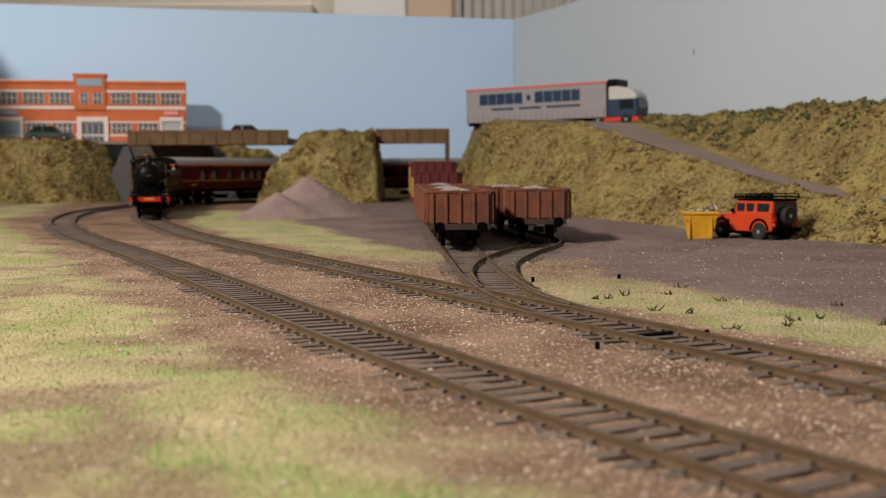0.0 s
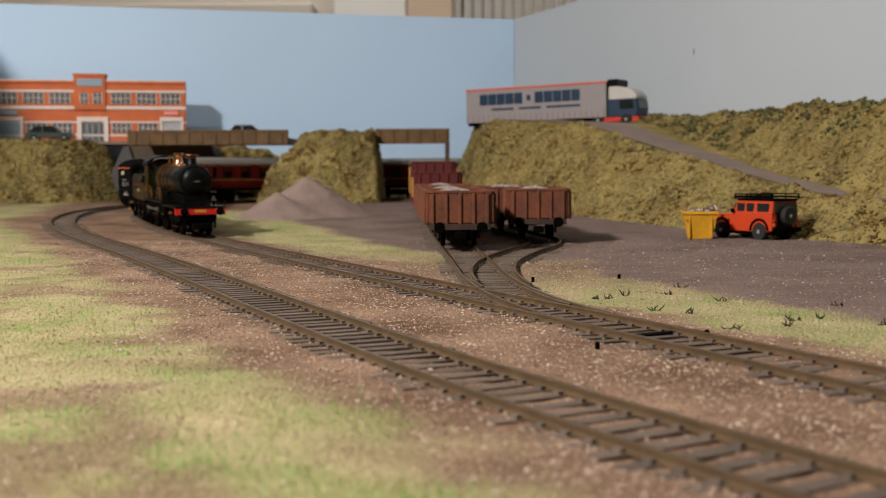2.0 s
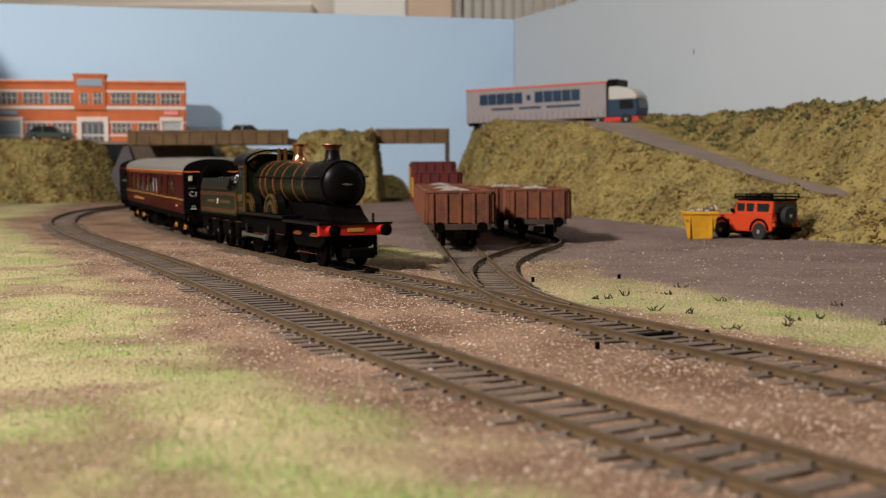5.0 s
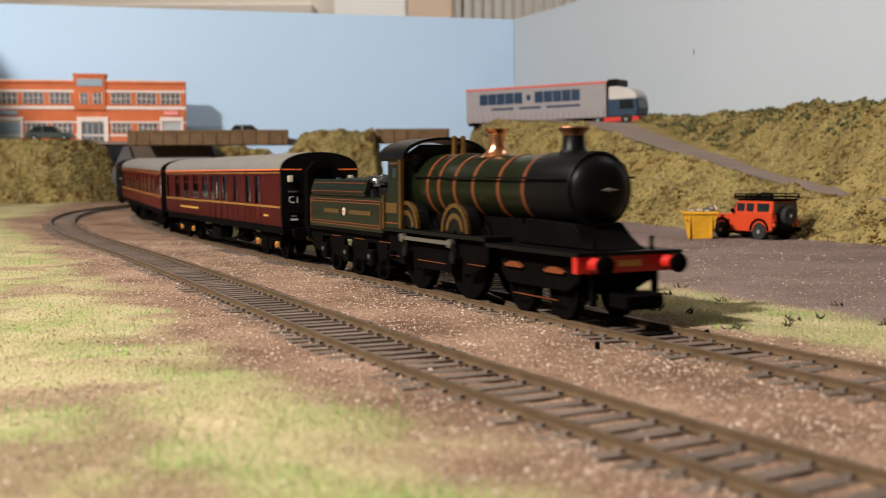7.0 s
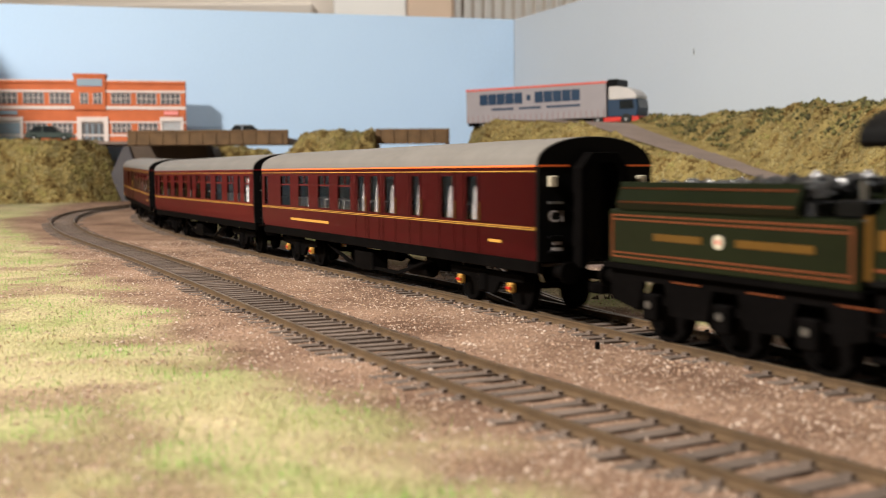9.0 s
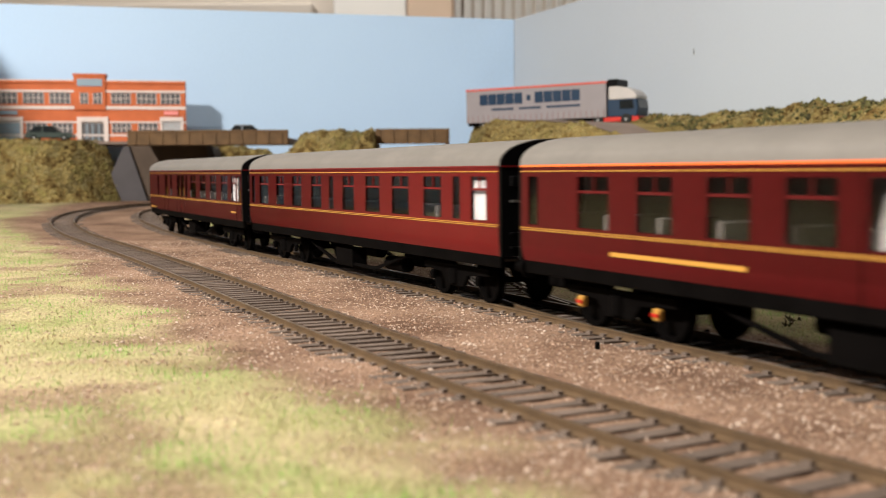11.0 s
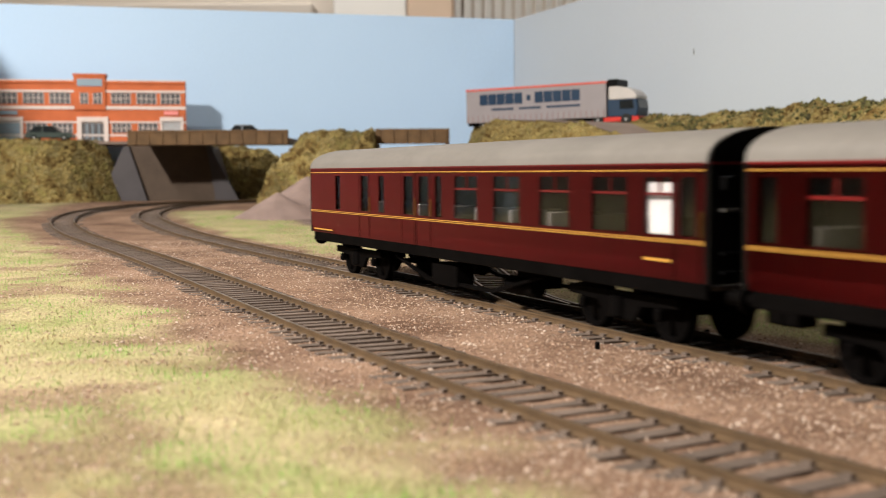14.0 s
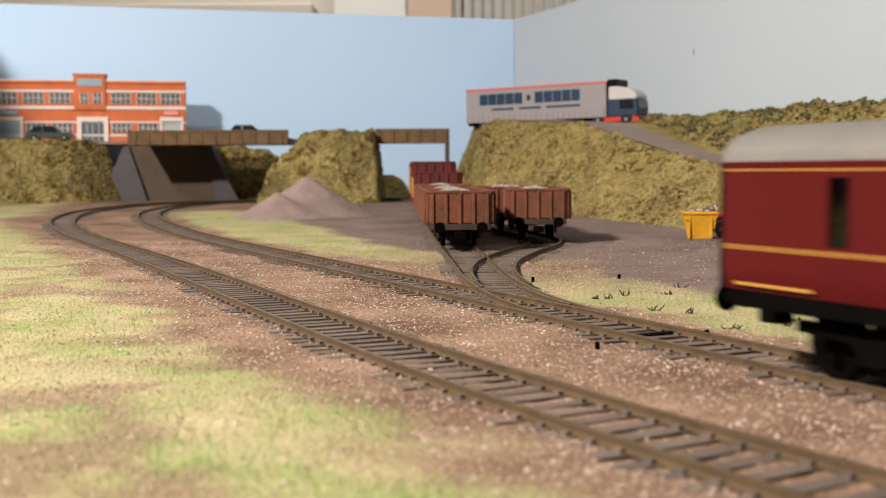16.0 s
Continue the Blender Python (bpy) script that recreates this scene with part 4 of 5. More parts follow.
# ---- lorry ----
def build_lorry():
    """Curtain-side lorry, x forward."""
    ax, ay, bx, by = 36, 1300, 181, 1208
    ang = math.degrees(math.atan2(by - ay, bx - ax))
    L = math.hypot(bx - ax, by - ay)
    t = thing("articulated_lorry", "articulated lorry with off-white curtain-sided trailer and blue cab", "lorry", mm(ax, ay, 85.2, ang, 0, -0.7))
    bm = bmesh.new()
    box(bm, 0, L, -16, 16, 9, 45.4)
    body = part("trailer_body", bm, TRAILER, t, "off-white trailer curtain side", 0.5)
    bm = bmesh.new()
    box(bm, -0.5, L + 0.5, -16.5, 16.5, 44.4, 46.8)
    part("top_rail", bm, TOPRED, t, "red roof rail", 0.4)
    for x in np.linspace(2, L - 3, 26):
        bm = bmesh.new()
        box(bm, x, x + 0.7, -16.5, -15.9, 9.3, 17)
        part("curtain_strap", bm, STRAP, body, "dull red strap")
    # sign written on the side: one plain block to each character of the name, and three small bars
    x = 18
    for k in (1, 1, 1, 1, 1, 0, 0.5, 0, 1, 1, 1, 1, 1):
        w_ = 11.0 if k == 1 else (5.5 if k else 4.5)
        if k:
            hh = 12 if k == 1 else 6
            bm = bmesh.new()
            box(bm, x, x + w_ - 1.0, -16.45, -15.95, 34.2 - hh / 2, 34.2 + hh / 2)
            part("sign_block", bm, LORRYBLUE, body, "dark blue lettering shown as a plain block")
        x += w_
    for x0, x1 in ((33, 61), (68, 95), (102, 142)):
        bm = bmesh.new()
        box(bm, x0, x1, -16.45, -15.95, 22, 24.2)
        part("sign_bar", bm, LORRYBLUE, body, "small line of lettering shown as a bar")
    bm = bmesh.new()
    box(bm, 2, L - 4, -15, 15, 6, 9)
    part("chassis", bm, BLACK, t)
    for x in (22, 37, 52):
        for s in (-1, 1):
            car_wheel(t, x, s * 10.5, 6.2, 5, s)
    bm = bmesh.new()
    box(bm, L + 0.6, L + 12, -14, 14, 41.5, 48.5)
    part("chiller_unit", bm, SATIN, t, "dark refrigeration unit", 0.6)
    bm = bmesh.new()
    prism(bm, [(L + 2, 27), (L + 33, 27), (L + 34, 30), (L + 30, 35), (L + 23, 38.6), (L + 14, 40.6), (L + 2, 41)], "y", -14.5, 14.5)
    part("cab_fairing", bm, FAIRING, t, "white roof fairing", 0.8)
    bm = bmesh.new()
    prism(bm, [(L + 1, 9), (L + 34, 9), (L + 35, 18), (L + 33.5, 27), (L + 1, 27)], "y", -15, 15)
    part("cab", bm, LORRYBLUE, t, "dark blue cab", 0.8)
    bm = bmesh.new()
    prism(bm, [(L + 15, 17), (L + 31, 17), (L + 29.5, 26), (L + 15, 26)], "y", -15.5, 15.5)
    part("cab_window", bm, DKGLASS, t)
    bm = bmesh.new()
    prism(bm, [(L + 34.8, 18), (L + 35.6, 18), (L + 34.2, 26.6), (L + 33.2, 26.6)], "y", -13, 13)
    part("windscreen", bm, DKGLASS, t)
    bm = bmesh.new()
    box(bm, L - 18, L + 35.5, -14, 14, 4, 9.2)
    part("cab_chassis", bm, LORRYRED, t, "red chassis", 0.5)
    for x in (L - 10, L + 22):
        for s in (-1, 1):
            car_wheel(t, x, s * 10.5, 6.2, 5, s)


# ---- factory ----
def build_factory():
    """Low-relief printed factory, x along its face, y into it."""
    x0, y0, x1, y1 = -549, 1400, -325.5, 1440
    ang = math.degrees(math.atan2(y1 - y0, x1 - x0))
    W = math.hypot(x1 - x0, y1 - y0)
    z0 = 79.6
    t = thing("factory", "two-storey orange-brick factory with pale bands", "building", mm(x0, y0, z0, ang))

    def px(p):
        return W * (p + 0.0) / 332

    bm = bmesh.new()
    box(bm, -90, W, 0, 28, -4, 75)
    part("wall", bm, BRICK, t, "orange brick wall")
    for za, zb, pr in ((72.6, 75.6, 1.6), (61.5, 64.2, 1.2), (40.5, 44.5, 1.4), (23.5, 25.6, 1.0), (7, 9.4, 1.0)):
        bm = bmesh.new()
        box(bm, -90.5, W + 0.6, -pr, 0.6, za, zb)
        part("band", bm, PALE if za < 70 else BRICK, t, "pale stone band" if za < 70 else "")
    bm = bmesh.new()
    box(bm, px(135), px(190), -3, 20, 40, 83.5)
    tower = part("parapet_tower", bm, BRICK, t)
    bm = bmesh.new()
    box(bm, px(133.5), px(191.5), -4, 21, 81.5, 84.5)
    part("cap", bm, BRICK, tower)
    bm = bmesh.new()
    box(bm, px(141), px(185), -3.9, -2.6, 69, 78)
    part("name_board", bm, BLUEGREY, tower, "weathered pale board, writing not legible")

    def window(a, b, za, zb, cols, out=0.0):
        bm = bmesh.new()
        box(bm, px(a), px(b), -0.5 - out, 0.8 - out, za, zb)
        w = part("window", bm, WINDK, t, "dark multi-paned window")
        for i in range(cols + 1):
            x = px(a) + (px(b) - px(a)) * i / cols
            bm = bmesh.new()
            box(bm, x - 0.35, x + 0.35, -0.9 - out, -0.45 - out, za, zb)
            part("glazing_bar", bm, PALE, w)
        bm = bmesh.new()
        box(bm, px(a), px(b), -0.9 - out, -0.45 - out, (za + zb) / 2 - 0.3, (za + zb) / 2 + 0.3)
        part("glazing_bar", bm, PALE, w)

    for a, b in ((-90, -56), (-48, -8), (0, 36), (46, 82), (92, 128), (200, 234), (245, 280), (288, 323)):
        window(a, b, 47, 61, 4)
    for a, b in ((146, 160), (169, 184)):
        window(a, b, 47, 61, 2, 3.0)
    for a, b in ((50, 86), (95, 131), (200, 234), (247, 282)):
        window(a, b, 11, 23, 4)
    bm = bmesh.new()
    prism(bm, [(px(139), 0), (px(147), 0), (px(147), 25), (px(186), 25), (px(186), 0), (px(194), 0), (px(194), 31), (px(139), 31)], "y", -3.5, 0.5)
    d = part("doorway", bm, PALE, t, "pale stone door surround")
    bm = bmesh.new()
    box(bm, px(147), px(186), -0.6, 0.6, 0, 25)
    part("door", bm, WINDK, d)
    for a in (156, 166, 177):
        bm = bmesh.new()
        box(bm, px(a) - 0.6, px(a) + 0.6, -1, -0.5, 0, 25)
        part("door_bar", bm, BLUEGREY, d)
    for a, b, m_, sg in ((286, 328, SHUTTER, SIGNRED), (-10, 45, BLUEGREY, BLUEGREY)):
        bm = bmesh.new()
        prism(bm, [(px(a), 0), (px(a) + 3, 0), (px(a) + 3, 26), (px(b) - 3, 26), (px(b) - 3, 0), (px(b), 0), (px(b), 31), (px(a), 31)], "y", -2.6, 0.5)
        d = part("loading_door", bm, PALE, t, "pale loading door surround")
        for z in np.arange(0, 26, 2.6):
            bm = bmesh.new()
            box(bm, px(a) + 3, px(b) - 3, -1.0, 0.3, z, z + 2.4)
            part("shutter_slat", bm, m_, d, bevel=0.25)
        bm = bmesh.new()
        box(bm, px(a) + 5, px(b) - 6, -2.6, -1.2, 33.5, 38.5)
        part("sign", bm, sg, t, "small sign, writing not legible", 0.3)
    bm = bmesh.new()
    box(bm, -90.5, W + 0.5, -0.5, 28.5, 75.5, 77)
    part("roof", bm, PALE, t)
    small_car("parked_car", "dark green saloon car parked before the factory", CARDARK, mm(-475, 1375, 79.5, 8))
    small_car("parked_car", "grey saloon car parked on the bridge road", CARGREY, mm(-236, 1385, 80, 4))


# ---- small clutter ----
def build_clutter():
    for x, y in ((66, 281), (36, 262), (34, 426), (68, 435)):
        bm = bmesh.new()
        box(bm, -0.55, 0.55, -0.55, 0.55, -3.4, -0.2)
        bm2 = solid("point_peg", bm, BLACK, "short black plastic peg beside the turnout", "peg", "", 0.25)
        bm2.matrix_basis = mm(x, y, 0, 15)
    spots = [(49, 365), (54, 365), (61, 374), (75, 377), (84, 400), (89, 357), (92, 300), (97, 309), (106, 315), (121, 344), (76, 293), (117, 300), (63, 333), (72, 326)]
    for x, y in spots:
        bm = bmesh.new()
        for _ in range(5):
            a, e = random.uniform(0, 6.28), random.uniform(0.1, 1.0)
            l = random.uniform(0.9, 2.2)
            p = Vector((random.uniform(-1.5, 1.5), random.uniform(-1, 1), 0))
            q = p + Vector((math.cos(a) * math.cos(e) * l, math.sin(a) * math.cos(e) * l, math.sin(e) * l))
            cyl(bm, p, q, 0.32, 0.16, 6)
            cyl(bm, q, q + Vector((random.uniform(-.7, .7), random.uniform(-.7, .7), random.uniform(0, 0.8))), 0.2, 0.08, 5)
        ob = solid("twig", bm, WOOD, "dark dry twig lying in the verge grass", "twig", "")
        ob.matrix_basis = mm(x, y, -1.9)


build_wagons()
build_heap()
build_skip()
build_car()
build_lorry()
build_factory()
build_clutter()


# ---- the train: x forwards, z from the rail tops ----
WHEELS = []      # (wheel, x, height, radius) turning on their vehicles
RODS = []        # (rod, x, height, side, crank)


def wheelset(parent, x, r, y=8.3, spokes=0, name="wheelset"):
    bm = bmesh.new()
    cyl(bm, (0, -y, 0), (0, y, 0), 1.0, n=8)
    w = part(name, bm, BLACK, parent)
    for s in (-1, 1):
        bm = bmesh.new()
        if not spokes:
            lathe(bm, (0, s * (y - 1.1), 0), [(0, 0.01), (0, r + 0.5), (0.5, r + 0.5), (0.7, r), (2.3, r), (2.3, r * 0.82), (1.4, r * 0.78), (1.9, r * 0.2), (1.9, 0.01)], 26, (0, s, 0))
        else:
            lathe(bm, (0, s * (y - 1.1), 0), [(0, r * 0.8), (0, r + 0.5), (0.5, r + 0.5), (0.7, r), (2.3, r), (2.3, r * 0.8)], 26, (0, s, 0))
            star = []
            for i in range(spokes):
                a, g = 2 * math.pi * i / spokes, 0.45 / r
                star += [(r * 0.83 * math.cos(a - g), r * 0.83 * math.sin(a - g)), (r * 0.83 * math.cos(a + g), r * 0.83 * math.sin(a + g))]
                b = a + math.pi / spokes
                star.append((r * 0.22 * math.cos(b), r * 0.22 * math.sin(b)))
            prism(bm, star, "y", s * y - 0.5, s * y + 0.5)
        part("wheel", bm, BLACK, w)
    w.matrix_basis = mm(x, 0, r)
    WHEELS.append((w, x, r, r))
    return w


def lines(parent, x0, x1, z, y, h, material, name="lining"):
    for s in (-1, 1):
        bm = bmesh.new()
        box(bm, min(x0, x1), max(x0, x1), min(s * y, s * (y + 0.18)), max(s * y, s * (y + 0.18)), z - h / 2, z + h / 2)
        part(name, bm, material, parent)


def arc_roof(w, z0, z1, n=18):
    return [(w * math.cos(math.pi * i / n), z0 + (z1 - z0) * math.sin(math.pi * i / n) ** 0.85) for i in range(n + 1)]


def coach(label, paint, windows, white, axle_mat, gutter, bars, curtains=False, code=""):
    """A main-line corridor coach; windows as shares of the length from its front."""
    c = thing("railway_coach", label, "railway coach", group="coaches of the train")
    L, h, zb, zt, wb, wt = 251.0, 18.0, 15.8, 41.0, 25.6, 38.2
    xs = lambda u: L / 2 - L * u
    wins = sorted((xs(b), xs(a)) for a, b in windows)
    for s in (-1, 1):
        # one sheet with the window openings left out, turned in towards the bottom, then given its thickness
        bm = bmesh.new()
        xx = sorted({-L / 2, L / 2, *(q for ab in wins for q in ab)})
        zz = [(zb, h - 0.9), (17.4, h - 0.4), (19.8, h), (wb, h), (wt, h), (zt, h)]
        grid = [[bm.verts.new((x, s * yy, z)) for z, yy in zz] for x in xx]
        for i in range(len(xx) - 1):
            for j in range(len(zz) - 1):
                if j == 3 and any(a <= (xx[i] + xx[i + 1]) / 2 <= b for a, b in wins):
                    continue
                q = (grid[i][j], grid[i + 1][j], grid[i + 1][j + 1], grid[i][j + 1])
                bm.faces.new(q if s < 0 else q[::-1])
        bmesh.ops.solidify(bm, geom=bm.faces[:], thickness=1.0)
        part("side", bm, paint, c, smooth=True)
        for i, (a, b) in enumerate(wins):
            bm = bmesh.new()
            box(bm, a, b, min(s * (h - 0.75), s * (h - 0.45)), max(s * (h - 0.75), s * (h - 0.45)), wb, wt)
            p = part("window", bm, PANE, c)
            p.visible_shadow = False
            if b - a > 8.5:
                bm = bmesh.new()
                box(bm, a, b, min(s * (h - 0.8), s * (h - 0.15)), max(s * (h - 0.8), s * (h - 0.15)), 34.2, 34.8)
                part("ventilator_bar", bm, paint, p)
                bm = bmesh.new()
                box(bm, (a + b) / 2 - 0.2, (a + b) / 2 + 0.2, min(s * (h - 0.8), s * (h - 0.2)), max(s * (h - 0.8), s * (h - 0.2)), 34.8, wt)
                part("ventilator_post", bm, paint, p)
            elif 5.5 < b - a <= 8.5:
                for q in (a - 1.6, b + 1.3):
                    bm = bmesh.new()
                    box(bm, q, q + 0.22, min(s * h, s * (h + 0.08)), max(s * h, s * (h + 0.08)), 15, 40)
                    part("door_line", bm, BLACK, c)
                bm = bmesh.new()
                cyl(bm, (b + 2.6, s * (h + 0.5), 25.5), (b + 2.6, s * (h + 0.5), 31), 0.25, n=6)
                part("grab_rail", bm, BRASS, c, "thin brass grab rail")
            if curtains and 5.5 < b - a < 9.5:
                m_, g_ = (a + b) / 2, (b - a) / 2
                bm = bmesh.new()
                prism(bm, [(m_ - g_ * 0.82, wb), (m_ + g_ * 0.82, wb), (m_ + g_ * 0.62, wb + 4.5), (m_ + g_ * 0.3, 35.2), (m_ - g_ * 0.3, 35.2), (m_ - g_ * 0.62, wb + 4.5)], "y", *sorted((s * (h - 2.2), s * (h - 1.7))))
                part("curtain", bm, CURTAIN, c, "pale curtain gathered behind the glass")
            if white and abs((a + b) / 2 - xs(white)) < 4:
                bm = bmesh.new()
                box(bm, a - 0.5, b + 0.5, min(s * (h - 2), s * (h - 1.5)), max(s * (h - 2), s * (h - 1.5)), wb, 37)
                part("window_blind", bm, WHITE, c, "white blind behind the glass")
    lines(c, -L / 2, L / 2, 24.65, h, 0.2, YELLOW, "waist_line")
    lines(c, -L / 2, L / 2, 24.15, h, 0.2, YELLOW, "waist_line")
    lines(c, -L / 2, L / 2, 39.6, h, 0.24, YELLOW, "upper_line")
    lines(c, -L / 2, L / 2, 41.0, h + 0.05, 0.5, gutter, "gutter")
    for a, b, z, t in bars:
        lines(c, xs(b), xs(a), z, h, t, YELLOW, "lettering_bar")
    bm = bmesh.new()
    prism(bm, arc_roof(h + 0.15, zt + 0.1, 48.9), "x", -L / 2 - 0.6, L / 2 + 0.6)
    part("roof", bm, ROOFG, c, "grey roof", smooth=True)
    for i, x in enumerate(np.linspace(-L / 2 + 14, L / 2 - 14, 11)):
        for y in ((-5.5, 5.5) if i % 2 else (-7.0, 7.0)):
            bm = bmesh.new()
            lathe(bm, (x, y, 46.0), [(0, 1.7), (1.8, 1.6), (2.4, 1.0), (2.6, 0.05)], 10)
            part("roof_vent", bm, ROOFG, c, smooth=True)
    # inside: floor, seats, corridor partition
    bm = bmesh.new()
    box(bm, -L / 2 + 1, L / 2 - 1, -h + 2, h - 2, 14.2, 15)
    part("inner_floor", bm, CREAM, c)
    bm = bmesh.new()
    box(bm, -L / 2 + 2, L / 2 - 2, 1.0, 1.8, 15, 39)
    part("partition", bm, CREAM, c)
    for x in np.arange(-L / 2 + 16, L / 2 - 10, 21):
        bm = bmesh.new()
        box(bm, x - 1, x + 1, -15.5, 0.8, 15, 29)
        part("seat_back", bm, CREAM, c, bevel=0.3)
    # ends
    for s in (-1, 1):
        bm = bmesh.new()
        prism(bm, [(h - 0.2, zb), *arc_roof(h - 0.1, zt, 48.7), (-h + 0.2, zb)], "x", s * (L / 2 + 0.1), s * (L / 2 + 1.3))
        e = part("end", bm, SATIN, c, "black coach end")
        bm = bmesh.new()
        x0, x1 = s * (L / 2 + 1.3), s * (L / 2 + 5.6)
        prism(bm, [(-7.5, 14), (-5.2, 14), (-5.2, 39.5), (-3, 42), (3, 42), (5.2, 39.5), (5.2, 14), (7.5, 14), (7.5, 40.5), (4, 44.6), (-4, 44.6), (-7.5, 40.5)], "x", x0, x1)
        part("gangway", bm, BLACK, e, "black corridor connection", 0.2)
        for y in (-1, 1):
            bm = bmesh.new()
            box(bm, min(x0, x0 + s * 0.2), max(x0, x0 + s * 0.2), *sorted((y * 8.5, y * (h - 0.3))), 40.8, 41.3)
            part("end_line", bm, gutter, e)
        if code and s > 0:
            cu = bpy.data.curves.new("end_code", "FONT")
            cu.body, cu.size, cu.extrude, cu.align_x, cu.align_y = code, 4.4 * MM, 0.06 * MM, "CENTER", "CENTER"
            cu.materials.append(WHITE)
            tx = new("end_code", cu)
            tx.parent = e
            tx["label"] = "white painted code on the coach end"
            tx.matrix_basis = mm(x0 + 0.1, -12.2, 27.6) @ pose(0, 0, 0, 90, 0, 90)
            for z, w_ in ((20.2, 2.4), (18.6, 3.2)):
                bm = bmesh.new()
                box(bm, x0, x0 + 0.2, -12.2 - w_ / 2, -12.2 + w_ / 2, z, z + 0.8)
                part("end_mark", bm, WHITE, e, "small line of lettering shown as a bar")
        for z in (18, 22, 31):
            for y in (-13, 13):
                bm = bmesh.new()
                box(bm, min(x0, x0 + s * 1.2), max(x0, x0 + s * 1.2), y - 2, y + 2, z, z + 0.6)
                part("end_step", bm, STEEL if z == 31 else SATIN, e)
        for y in (-14, 14):
            bm = bmesh.new()
            box(bm, min(x0, x0 + s * 1.4), max(x0, x0 + s * 1.4), y - 1.1, y + 1.1, 35.5, 38.4)
            part("lamp", bm, LAMPGLASS if code else SATIN, e, "small pale lamp box" if code else "", 0.2)
            bm = bmesh.new()
            lathe(bm, (s * (L / 2 + 0.5), y * 0.82, 13), [(0, 1.8), (3, 1.4), (5.5, 1.3), (5.51, 3), (6.3, 3)], 16, (s, 0, 0))
            part("buffer", bm, BLACK, c, smooth=True)
        bm = bmesh.new()
        box(bm, min(x0, x0 + s * 6), max(x0, x0 + s * 6), -2.4, 2.4, 7, 10)
        part("coupling", bm, BLACK, c, bevel=0.3)
    # underframe
    for s in (-1, 1):
        bm = bmesh.new()
        box(bm, -L / 2 + 0.6, L / 2 - 0.6, s * 16.3 - 0.8, s * 16.3 + 0.8, 12.4, 15.9)
        part("solebar", bm, BLACK, c, bevel=0.2)
        bm = bmesh.new()
        prism(bm, [(-50, 10.6), (-47, 10.6), (-22, 5.2), (22, 5.2), (47, 10.6), (50, 10.6), (23, 4.2), (-23, 4.2)], "y", s * 13 - 0.6, s * 13 + 0.6)
        part("truss", bm, BLACK, c)
        bm = bmesh.new()
        box(bm, 8 * s - 9, 8 * s + 9, min(s * 8, s * 14.4), max(s * 8, s * 14.4), 3.6, 10.6)
        part("battery_box", bm, BLACK, c, bevel=0.3)
        bm = bmesh.new()
        cyl(bm, (-34 * s - 8, s * 9, 7), (-34 * s + 8, s * 9, 7), 2.6)
        part("air_tank", bm, BLACK, c, smooth=True)
    for x in (-87, 87):
        for s in (-1, 1):
            bm = bmesh.new()
            prism(bm, [(x - 23, 8.5), (x - 23, 10.8), (x + 23, 10.8), (x + 23, 8.5), (x + 9, 8), (x + 6, 4), (x - 6, 4), (x - 9, 8)], "y", s * 11.6, s * 13)
            b = part("bogie_frame", bm, BLACK, c, bevel=0.2)
            bm = bmesh.new()
            cyl(bm, (x, s * 12.8, 5), (x, s * 12.8, 9.6), 2.2, n=12)
            part("bogie_spring", bm, BLACK, b)
            for q in (-16, 16):
                bm = bmesh.new()
                box(bm, x + q - 1.05, x + q + 1.05, min(s * 12, s * 13.8), max(s * 12, s * 13.8), 5.2, 8.1)
                a = part("axle_box", bm, axle_mat, b, "yellow axle box with a red bar" if axle_mat is YELLOW else "", 0.4)
                if axle_mat is YELLOW:
                    bm = bmesh.new()
                    box(bm, x + q - 1.1, x + q + 1.1, min(s * 13.7, s * 14), max(s * 13.7, s * 14), 6.2, 7.0)
                    lb = part("axle_box_bar", bm, RED, b)
        for q in (-16, 16):
            wheelset(c, x + q, 6.8)
    return c


def ring_arc(bm, x, z, r0, r1, a0, a1, y0, y1, n=14):
    aa = [a0 + (a1 - a0) * i / n for i in range(n + 1)]
    return prism(bm, [(x + r1 * math.cos(a), z + r1 * math.sin(a)) for a in aa] + [(x + r0 * math.cos(a), z + r0 * math.sin(a)) for a in aa[::-1]], "y", y0, y1)


